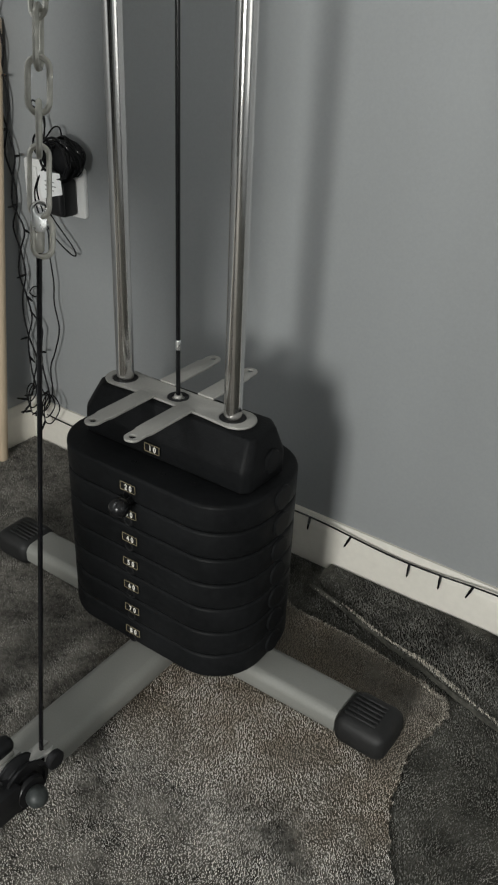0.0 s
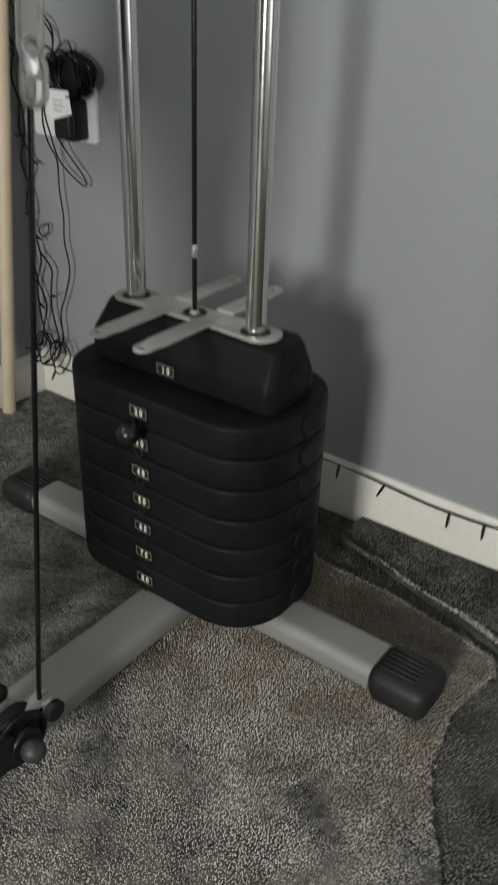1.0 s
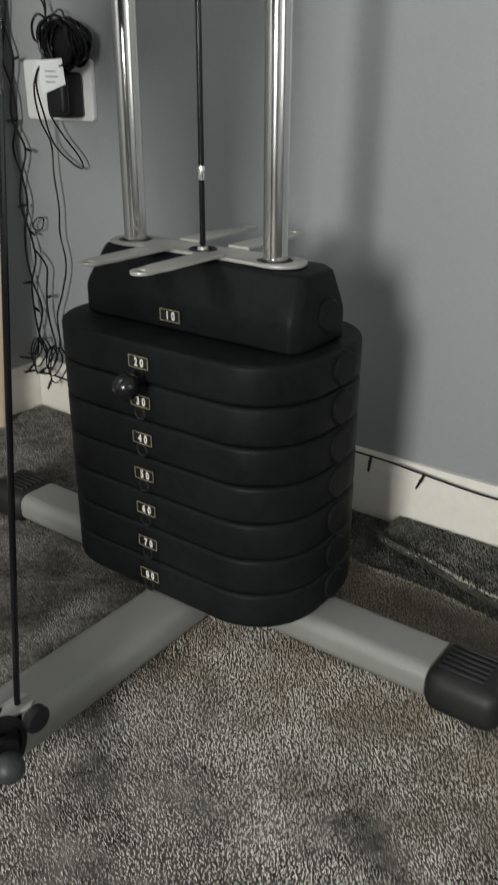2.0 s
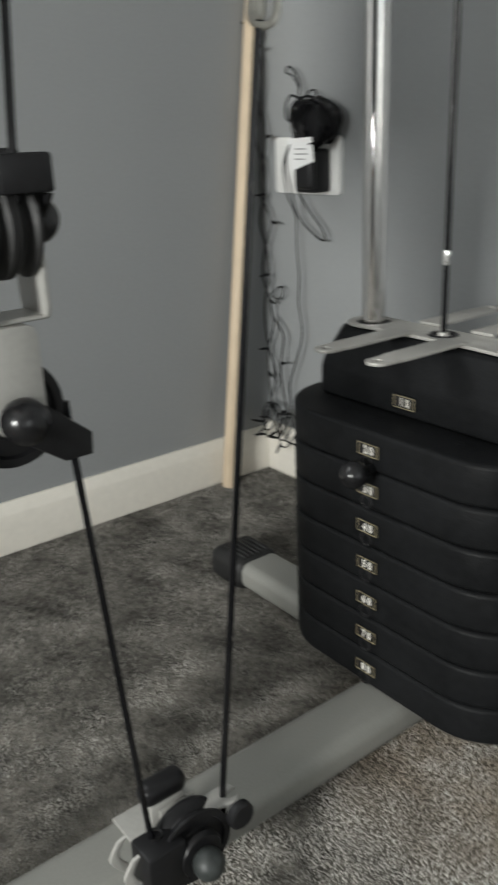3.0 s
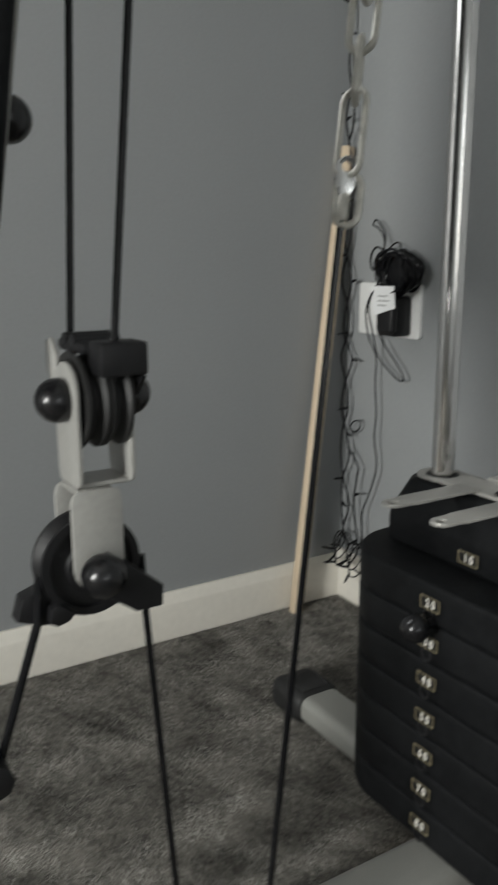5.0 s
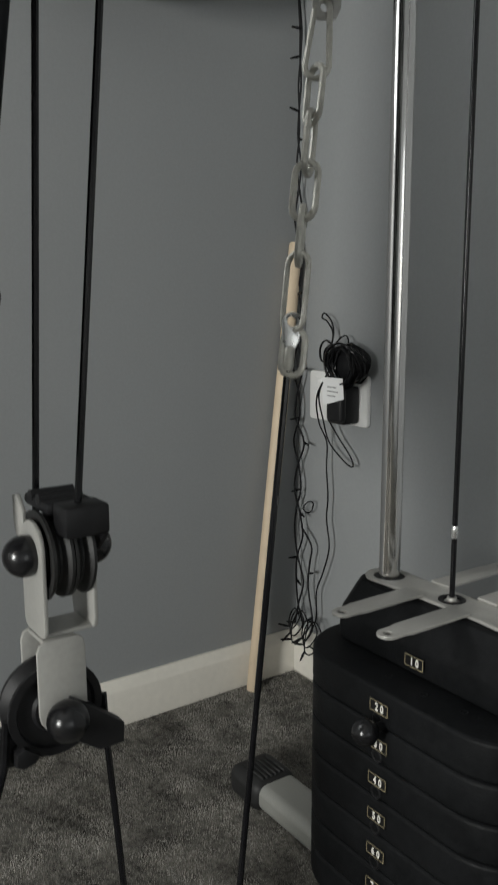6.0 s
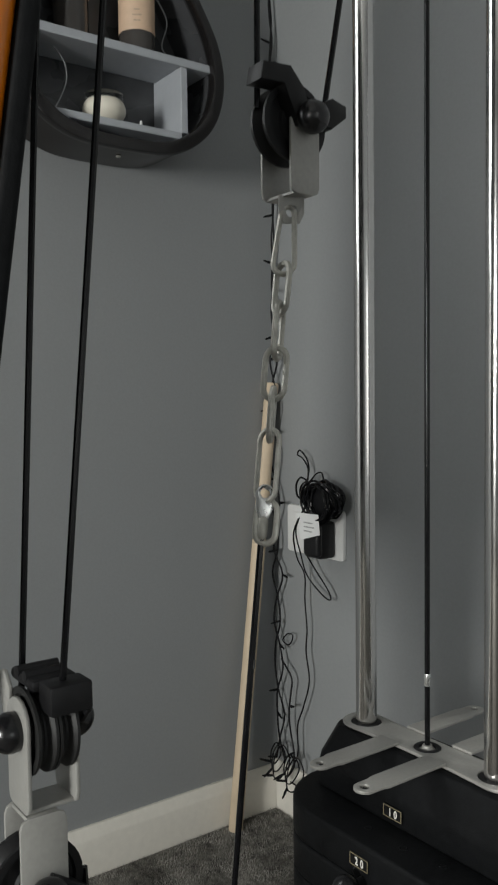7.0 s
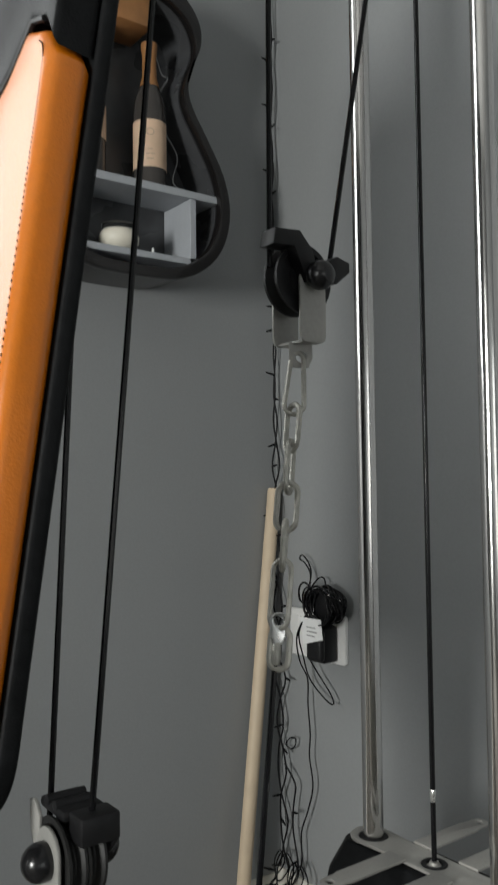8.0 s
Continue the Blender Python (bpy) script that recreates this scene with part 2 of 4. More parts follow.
def curve_points(points, steps=8, closed=False):
    p = [Vector(q) for q in points]
    out, n = [], len(p)
    for i in range(n if closed else n - 1):
        if closed:
            a, b, c, d = p[i - 1], p[i], p[(i + 1) % n], p[(i + 2) % n]
        else:
            a, b, c, d = p[max(i - 1, 0)], p[i], p[i + 1], p[min(i + 2, n - 1)]
        for k in range(steps):
            t = k / steps
            out.append(0.5 * (2 * b + (c - a) * t + (2 * a - 5 * b + 4 * c - d) * t * t + (3 * b - a - 3 * c + d) * t**3))
    if not closed:
        out.append(p[-1])
    return out


def tube(points, r, n=8, closed=False, bm=None):
    """A round tube along points; r is one radius or one for each point."""
    bm = bm or bmesh.new()
    p = [Vector(q) for q in points]
    count = len(p)
    radii = r if isinstance(r, (list, tuple)) else [r] * count
    rings, side = [], None
    for i in range(count):
        if closed:
            d = (p[(i + 1) % count] - p[i - 1]).normalized()
        else:
            d = (p[min(i + 1, count - 1)] - p[max(i - 1, 0)]).normalized()
        if side is None:
            side = d.orthogonal().normalized()
        side = (side - d * side.dot(d)).normalized()
        up = d.cross(side)
        rings.append([bm.verts.new(p[i] + radii[i] * (math.cos(2 * math.pi * k / n) * side + math.sin(2 * math.pi * k / n) * up)) for k in range(n)])
    for i in range(count if closed else count - 1):
        a, b = rings[i], rings[(i + 1) % count]
        shift = 0
        if closed and i == count - 1:
            shift = min(range(n), key=lambda s: sum((a[k].co - b[(k + s) % n].co).length for k in range(n)))
        for k in range(n):
            bm.faces.new((a[k], a[(k + 1) % n], b[(k + 1 + shift) % n], b[(k + shift) % n]))
    if not closed:
        bm.faces.new(rings[0][::-1])
        bm.faces.new(rings[-1])
    return bm


def lathe(profile, n=24, m=None, bm=None):
    """Turns (radius, height) pairs round the local z axis; m places it."""
    tmp = bmesh.new()
    rings = []
    for r, h in profile:
        if r < 1e-6:
            rings.append([tmp.verts.new((0, 0, h))])
        else:
            rings.append([tmp.verts.new((r * math.cos(2 * math.pi * k / n), r * math.sin(2 * math.pi * k / n), h)) for k in range(n)])
    for a, b in zip(rings, rings[1:]):
        for k in range(n):
            q = (k + 1) % n
            if len(a) == 1 and len(b) == 1:
                continue
            if len(a) == 1:
                tmp.faces.new((a[0], b[q], b[k]))
            elif len(b) == 1:
                tmp.faces.new((a[k], a[q], b[0]))
            else:
                tmp.faces.new((a[k], a[q], b[q], b[k]))
    for ring in (rings[0], rings[-1]):
        if len(ring) > 2:
            tmp.faces.new(ring)
    if m is not None:
        moved(tmp, m)
    return merge(bm, tmp)


def slab(outline, depth, holes=(), bevel=0.0, m=None, segments=2, bm=None):
    """An outline in x, y, extruded up by depth, with holes through it."""
    tmp = bmesh.new()
    edges = []
    for loop in (outline, *holes):
        vs = [tmp.verts.new((x, y, 0)) for x, y in loop]
        edges += [tmp.edges.new((vs[i], vs[(i + 1) % len(vs)])) for i in range(len(vs))]
    if holes:
        bmesh.ops.triangle_fill(tmp, edges=edges, use_beauty=True, use_dissolve=True)
    else:
        tmp.faces.new(tmp.verts[:])
    got = bmesh.ops.extrude_face_region(tmp, geom=tmp.faces[:])
    bmesh.ops.translate(tmp, vec=(0, 0, depth), verts=[v for v in got["geom"] if isinstance(v, bmesh.types.BMVert)])
    bmesh.ops.recalc_face_normals(tmp, faces=tmp.faces[:])
    if bevel:
        rim = [e for e in tmp.edges if len(e.link_faces) == 2 and e.calc_face_angle(0.0) > radians(50) and abs(e.verts[0].co.z - e.verts[1].co.z) < 1e-6]
        bmesh.ops.bevel(tmp, geom=rim, offset=bevel, segments=segments, profile=0.5, affect="EDGES")
    if m is not None:
        moved(tmp, m)
    return merge(bm, tmp)


def ring2d(x, y, r, n=16, sy=1.0):
    return [(x + r * math.cos(2 * math.pi * k / n), y + sy * r * math.sin(2 * math.pi * k / n)) for k in range(n)]


def round_rect(hx, hy, r, n=8, cx=0.0, cy=0.0):
    out = []
    for sx, sy, a0 in ((1, 1, 0), (-1, 1, 90), (-1, -1, 180), (1, -1, 270)):
        for k in range(n + 1):
            a = radians(a0 + 90 * k / n)
            out.append((cx + sx * (hx - r) + r * math.cos(a), cy + sy * (hy - r) + r * math.sin(a)))
    return out


def ball(r, where, n=20, squash=1.0, axis=None):
    """A moulded ball cap, its rim flattened where it meets the bracket."""
    profile = [(r * math.cos(a) if abs(a) < math.pi / 2 - 1e-6 else 0.0, squash * r * math.sin(a)) for a in [radians(-50 + 140 * k / 12) for k in range(13)]]
    profile.insert(0, (r * 0.62, -0.82 * r * squash))
    m = Matrix.Translation(where) @ (axis or Matrix())
    return lathe(profile, n, m)


def text_mesh(body, size, depth):
    cu = bpy.data.curves.new("digits", "FONT")
    cu.body, cu.size, cu.extrude, cu.align_x, cu.align_y = body, size, depth, "CENTER", "CENTER"
    cu.offset = 0.00035
    ob = bpy.data.objects.new("digits", cu)
    me = bpy.data.meshes.new_from_object(ob)
    bpy.data.objects.remove(ob)
    bpy.data.curves.remove(cu)
    bm = bmesh.new()
    bm.from_mesh(me)
    bpy.data.meshes.remove(me)
    return bm


TURN_X = Matrix.Rotation(radians(90), 4, "Y")      # local z to world x
TURN_NX = Matrix.Rotation(radians(-90), 4, "Y")
TURN_Y = Matrix.Rotation(radians(-90), 4, "X")     # local z to world y
TURN_NY = Matrix.Rotation(radians(90), 4, "X")


# ---- room ----
def build_room():
    t = 0.12
    solid("wall_north", box(WALL_X - t, ROOM_X + t, WALL_Y, WALL_Y + t, -0.05, ROOM_Z), WALL_PAINT, "blue-grey painted wall behind the weight stack", "wall", "structure", smooth=False)
    y0, y1, z0, z1 = WEST
    bm = box(WALL_X - t, WALL_X, y1, WALL_Y - 0.0005, -0.05, ROOM_Z)
    box(WALL_X - t, WALL_X, ROOM_Y - t, y0, -0.05, ROOM_Z, bm=bm)
    box(WALL_X - t, WALL_X, y0, y1, -0.05, z0, bm=bm)
    box(WALL_X - t, WALL_X, y0, y1, z1, ROOM_Z, bm=bm)
    solid("wall_west", bm, WALL_PAINT, "blue-grey painted wall with the guitar-shaped shelf", "wall", "structure", smooth=False)
    y0, y1, z0, z1 = EAST
    bm = box(ROOM_X, ROOM_X + t, y1, WALL_Y - 0.0005, -0.05, ROOM_Z)
    box(ROOM_X, ROOM_X + t, ROOM_Y - t, y0, -0.05, ROOM_Z, bm=bm)
    box(ROOM_X, ROOM_X + t, y0, y1, -0.05, z0, bm=bm)
    box(ROOM_X, ROOM_X + t, y0, y1, z1, ROOM_Z, bm=bm)
    solid("wall_east", bm, WALL_PAINT, "plain blue-grey painted wall with an added fill window", "wall", "structure", smooth=False)
    x0, x1, z0, z1 = SOUTH
    bm = box(WALL_X + 0.0005, x0, ROOM_Y - t, ROOM_Y, -0.05, ROOM_Z)
    box(x1, ROOM_X - 0.0005, ROOM_Y - t, ROOM_Y, -0.05, ROOM_Z, bm=bm)
    box(x0, x1, ROOM_Y - t, ROOM_Y, z1, ROOM_Z, bm=bm)
    box(x0, x1, ROOM_Y - t, ROOM_Y, -0.05, z0, bm=bm)
    solid("wall_south", bm, WALL_PAINT, "blue-grey wall with a narrow window opening", "wall", "structure", smooth=False)
    solid("ceiling", box(WALL_X - t, ROOM_X + t, ROOM_Y - t, WALL_Y + t, ROOM_Z, ROOM_Z + t), CEILING_PAINT, "plain white ceiling", "ceiling", "structure", smooth=False)
    solid("floor", box(WALL_X - t, ROOM_X + t, ROOM_Y - t, WALL_Y + t, -0.10, -0.004), CARPET_DARK, "dark charcoal carpeted floor", "floor", "structure", smooth=False)
    window("window_1", SOUTH, Matrix.Translation((0, ROOM_Y - 0.05, 0)), "narrow white framed window letting daylight in")
    window("window_2", WEST, Matrix.Translation((WALL_X - 0.05, 0, 0)) @ Matrix.Rotation(radians(90), 4, "Z"), "unseen white framed side window letting daylight in")
    # opening added out of view to hold the east fill lamp
    window("fill_window", EAST, Matrix.Translation((ROOM_X + 0.05, 0, 0)) @ Matrix.Rotation(radians(90), 4, "Z"), "unseen white framed side window letting daylight in")


def window(name, opening, m, label):
    a, b, z0, z1 = opening
    ob = thing(name, label, "window", kind="structure")
    f = 0.04
    bm = box(a, a + f, -0.03, 0.03, z0, z1, 0.004)
    box(b - f, b, -0.03, 0.03, z0, z1, 0.004, bm=bm)
    box(a + f, b - f, -0.03, 0.03, z1 - f, z1, 0.004, bm=bm)
    box(a + f, b - f, -0.03, 0.03, z0, z0 + f, 0.004, bm=bm)
    part("window_frame", moved(bm, m), FRAME_WHITE, ob, "white painted frame")
    pane = part("pane", moved(box(a + f, b - f, -0.003, 0.003, z0 + f, z1 - f), m), GLASS, ob, "clear glass", smooth=False)
    pane.visible_shadow = False


def skirting(name, length, m, label, h):
    profile = [(0, -0.012), (0.015, -0.012), (0.015, h - 0.019), (0.0135, h - 0.015), (0.0065, h - 0.003), (0.0045, h), (0, h)]
    bm = bmesh.new()
    a = [bm.verts.new((0, y, z)) for y, z in profile]
    b = [bm.verts.new((length, y, z)) for y, z in profile]
    for i in range(len(profile)):
        k = (i + 1) % len(profile)
        bm.faces.new((a[i], a[k], b[k], b[i]))
    bm.faces.new(a[::-1])
    bm.faces.new(b)
    solid(name, moved(bm, m), SKIRTING_PAINT, label, "skirting board", "structure")


build_room()
skirting("baseboard_north", ROOM_X - WALL_X, Matrix.Translation((ROOM_X, WALL_Y, 0)) @ Matrix.Rotation(radians(180), 4, "Z"), "cream painted skirting board under the grey wall", 0.087)
skirting("baseboard_west", WALL_Y - 0.016 - ROOM_Y, Matrix.Translation((WALL_X, WALL_Y - 0.016, 0)) @ Matrix.Rotation(radians(-90), 4, "Z"), "cream painted skirting board along the side wall", 0.080)


# ---- carpet ----
def inside(px, py, poly):
    hit = np.zeros(len(px), bool)
    for (x0, y0), (x1, y1) in zip(poly, poly[1:] + poly[:1]):
        if y0 != y1:
            hit ^= ((y0 > py) != (y1 > py)) & (px < (x1 - x0) * (py - y0) / (y1 - y0) + x0)
    return hit


def pile(name, poly, area, z, step, mat, parent, height, avoid=None, seed=3):
    """Many small leaning tufts over the part of a carpet that lies in area."""
    rng = np.random.default_rng(seed)
    x0, x1, y0, y1 = area
    gx, gy = np.meshgrid(np.arange(x0, x1, step), np.arange(y0, y1, step))
    px, py = gx.ravel() + rng.uniform(-step, step, gx.size) * 0.6, gy.ravel() + rng.uniform(-step, step, gx.size) * 0.6
    keep = inside(px, py, poly)
    if avoid:
        keep &= ~inside(px, py, avoid)
    px, py = px[keep], py[keep]
    n = len(px)
    sweep = np.sin(px * 9.0 + 1.7 * np.sin(py * 7.0)) + np.cos(py * 11.0 + px * 4.0)
    a = 1.6 * sweep + rng.normal(0, 0.9, n)
    lean = rng.uniform(0.0, 0.7, n) * height
    h = height * rng.uniform(0.55, 1.2, n)
    r = step * rng.uniform(0.28, 0.55, n)
    turn = rng.uniform(0, 2 * np.pi, n)
    v = np.zeros((n, 4, 3))
    for k in range(3):
        v[:, k] = np.stack([px + r * np.cos(turn + 2.0944 * k), py + r * np.sin(turn + 2.0944 * k), np.full(n, z - 0.001)], 1)
    v[:, 3] = np.stack([px + lean * np.cos(a), py + lean * np.sin(a), z + h], 1)
    base = 4 * np.arange(n)[:, None]
    f = np.concatenate([base + np.array(t) for t in ((0, 1, 3), (1, 2, 3), (2, 0, 3))])
    me = bpy.data.meshes.new(name)
    me.from_pydata(v.reshape(-1, 3).tolist(), [], f.tolist())
    me.materials.append(mat)
    ob = new(name, me)
    ob.parent = parent
    return tagged(ob, kind="stuff")


MAIN_EDGE = [(0.44, -0.162), (0.40, -0.091), (0.389, -0.045), (0.381, 0.006), (0.392, 0.064), (0.397, 0.098), (0.386, 0.118), (0.339, 0.130), (0.217, 0.151), (0.12, 0.150), (-0.05, 0.205), (-0.2, 0.272)]


def build_carpet():
    main = [(WALL_X + 0.016, 0.272), (WALL_X + 0.016, ROOM_Y + 0.02), (1.4, ROOM_Y + 0.02), (0.62, -0.5)] + MAIN_EDGE
    rng = random.Random(5)
    fray = []
    for p, q in zip(main, main[1:] + main[:1]):
        steps = 12 if p in MAIN_EDGE else 1
        for k in range(steps):
            jig = 0.003 if steps > 1 else 0
            fray.append((p[0] + (q[0] - p[0]) * k / steps + rng.uniform(-jig, jig), p[1] + (q[1] - p[1]) * k / steps + rng.uniform(-jig, jig)))
    ob = solid("carpet", slab(fray, 0.010, m=Matrix.Translation((0, 0, -0.008))), CARPET_MAIN, "worn grey-brown carpet with a cut frayed edge", "carpet", smooth=False)
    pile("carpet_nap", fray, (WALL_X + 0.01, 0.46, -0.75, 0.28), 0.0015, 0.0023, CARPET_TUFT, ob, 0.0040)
    base = thing("charcoal_pile", "dark charcoal carpet pile along the wall", "carpet")
    base["kind"] = "stuff"
    pile("carpet_nap", [(-0.3, 0.275), (-0.3, 0.1), (0.3, -0.7), (1.1, -0.7), (1.1, 0.275)], (-0.3, 0.95, -0.45, 0.275), -0.004, 0.0026, CARPET_DARK_TUFT, base, 0.0038, avoid=fray, seed=9)
    # loose strip, its cut edge lifting a little
    strip = [(0.118, 0.272), (0.107, 0.200), (0.165, 0.186), (0.243, 0.167), (0.328, 0.149), (0.453, 0.109), (0.70, 0.02), (0.95, -0.06), (0.95, 0.272)]
    tmp = bmesh.new()
    rows, cols = 14, 60
    grid = []
    for i in range(cols + 1):
        u = i / cols
        x = 0.108 + u * 0.84
        edge = np.interp(x, [p[0] for p in strip[1:8]], [p[1] for p in strip[1:8]]) + rng.uniform(-0.0015, 0.0015)
        col = []
        for j in range(rows + 1):
            v = j / rows
            y = edge + (0.272 - edge) * v
            lift = 0.012 * math.exp(-((v / 0.16) ** 2)) * (0.7 + 0.3 * math.sin(7 * x + 1)) + 0.004 * math.sin(14 * x + 9 * v)
            col.append(tmp.verts.new((x, y, 0.006 + max(0, lift) + 0.006 * v)))
        grid.append(col)
    for i in range(cols):
        for j in range(rows):
            tmp.faces.new((grid[i][j], grid[i + 1][j], grid[i + 1][j + 1], grid[i][j + 1]))
    got = bmesh.ops.extrude_face_region(tmp, geom=tmp.faces[:])
    bmesh.ops.translate(tmp, vec=(0, 0, -0.009), verts=[v for v in got["geom"] if isinstance(v, bmesh.types.BMVert)])
    sob = solid("carpet_strip", tmp, CARPET_DARK, "loose charcoal carpet offcut with a lifted cut edge", "carpet")
    pile("carpet_nap", strip, (0.11, 0.95, -0.06, 0.27), 0.013, 0.0026, CARPET_DARK_TUFT, sob, 0.0034, seed=11)
    edge = [(x, float(np.interp(x, [p[0] for p in strip[1:8]], [p[1] for p in strip[1:8]]))) for x in np.linspace(0.108, 0.94, 60)]
    band = edge + [(x, y + 0.006 + 0.003 * math.sin(40 * x)) for x, y in edge[::-1]]
    pile("cut_fringe", band, (0.1, 0.95, -0.08, 0.22), 0.016, 0.0021, CARPET_FRINGE, sob, 0.004, seed=15)
    cut = MAIN_EDGE[2:]
    band = cut + [(x - 0.007, y - 0.006) for x, y in cut[::-1]]
    pile("cut_fringe", band, (-0.2, 0.46, -0.17, 0.28), 0.002, 0.0022, CARPET_FRINGE, ob, 0.0036, seed=16)


# ---- home gym ----
BEAM_X = 0.014


def oval_beam(length, hw, hz, n=8):
    return slab(round_rect(hw, hz, hz * 0.75, n), length)


def end_cap(parent, side):
    bm = box(0.0, 0.075, -0.036, 0.036, 0.004, 0.05, 0.016, 4)
    ribs = []
    for k in range(6):
        y = -0.021 + 0.0074 * k
        ribs.append(box(0.010, 0.054, y, y + 0.0040, 0.0485, 0.0522, 0.001, 1))
    m = Matrix.Translation((side * 0.288, -0.006, -0.002)) @ Matrix.Rotation(0 if side > 0 else math.pi, 4, "Z")
    cap = part("end_cap", moved(bm, m), RUBBER, parent, "black ribbed rubber end cap")
    for rib in ribs:
        part("rib", moved(rib, m), RUBBER, cap)


def build_frame():
    gym = thing("gym_frame", "silver-grey steel home gym floor frame and leaning upright", "gym frame")
    cross = oval_beam(0.58, 0.031, 0.0185)
    part("cross_beam", moved(cross, Matrix.Translation((-0.29, -0.006, 0.0265)) @ TURN_X @ Matrix.Rotation(radians(90), 4, "Z")), SILVER_PAINT, gym)
    end_cap(gym, 1)
    end_cap(gym, -1)
    main = oval_beam(0.80, 0.033, 0.0185)
    part("main_beam", moved(main, Matrix.Translation((BEAM_X, -0.86, 0.0265)) @ TURN_Y), SILVER_PAINT, gym)
    # leaning upright: wide upper tube, narrower lower tube, joined by rounded plates
    lean = math.atan(0.16)
    post = Matrix.Translation((0.006, -0.546, 0.455)) @ Matrix.Rotation(-lean, 4, "X")
    up = slab(round_rect(0.027, 0.041, 0.0265, 12), 1.55)
    part("upright", moved(up, post @ Matrix.Translation((0, 0, 0.003))), SILVER_PAINT, gym)
    low = slab(round_rect(0.018, 0.031, 0.016, 8), 0.50)
    part("lower_upright", moved(low, post @ Matrix.Translation((-0.002, 0.003, -0.455))), SILVER_PAINT, gym)
    for z0, z1 in ((-0.022, 0.016), (-0.119, -0.081)):
        plate = slab(round_rect(0.012, (z1 - z0) / 2, 0.010, 6), 0.004, bevel=0.001)
        part("joint_plate", moved(plate, post @ Matrix.Translation((0.0195, 0.020, (z0 + z1) / 2)) @ TURN_X @ Matrix.Rotation(radians(90), 4, "Z")), SILVER_PAINT, gym)
        plate = slab(round_rect(0.010, (z1 - z0) / 2, 0.008, 6), 0.004, bevel=0.001)
        part("joint_plate", moved(plate, post @ Matrix.Translation((0.0195, -0.006, (z0 + z1) / 2)) @ TURN_X @ Matrix.Rotation(radians(90), 4, "Z")), SILVER_PAINT, gym)
    for z in (0.001, -0.091, 0.260):
        cap = ball(0.0145, (0, 0, 0))
        part("bolt_cap", moved(cap, post @ Matrix.Translation((-0.008 if z > 0.1 else -0.004, 0.043 if z > 0.1 else 0.036, z)) @ TURN_Y), BLACK_GLOSS, gym, "round glossy black bolt cap")
    return gym


def wheel(parent, where, r, w, axis, mat=None, name="pulley_wheel"):
    prof = [(0.005, -w / 2), (r * 0.45, -w / 2), (r * 0.5, -w * 0.36), (r * 0.80, -w * 0.36), (r * 0.84, -w / 2), (r, -w / 2), (r, -w * 0.36), (r * 0.82, -w * 0.05), (r * 0.82, w * 0.05), (r, w * 0.36), (r, w / 2), (r * 0.84, w / 2), (r * 0.80, w * 0.36), (r * 0.5, w * 0.36), (r * 0.45, w / 2), (0.005, w / 2)]
    return part(name, lathe(prof, 32, Matrix.Translation(where) @ axis), mat or BLACK_PLASTIC, parent, "grooved black plastic wheel")


def strap_u(gap, width, height, t=0.003, radius=True):
    """A U of flat bar: base at z 0, two legs up, the gap along x, the bar's width along y."""
    outline = [(-width / 2, 0.007), (-width / 2 + 0.0018, 0.002), (-width / 2 + 0.006, 0), (width / 2 - 0.006, 0), (width / 2 - 0.0018, 0.002), (width / 2, 0.007), (width / 2, height - width * 0.45)]
    for k in range(1, 8):
        a = radians(180 * k / 8)
        outline.append((width / 2 * math.cos(a), height - width * 0.45 + width * 0.45 * math.sin(a)))
    outline.append((-width / 2, height - width * 0.45))
    leg = Matrix(((0, 0, 1, 0), (1, 0, 0, 0), (0, 1, 0, 0), (0, 0, 0, 1)))
    bm = slab(outline, t, bevel=0.0007, m=Matrix.Translation((gap / 2, 0, 0)) @ leg)
    slab(outline, t, bevel=0.0007, m=Matrix.Translation((-gap / 2 - t, 0, 0)) @ leg, bm=bm)
    box(-gap / 2 - 0.0005, gap / 2 + 0.0005, -width / 2 + 0.005, width / 2 - 0.005, 0.0, t, 0.0007, 1, bm=bm)
    return bm


def hex_nut(where, r, h, axis):
    bm = slab([(r * math.cos(radians(60 * k)), r * math.sin(radians(60 * k))) for k in range(6)], h, bevel=0.0008)
    return moved(bm, Matrix.Translation(where) @ axis)


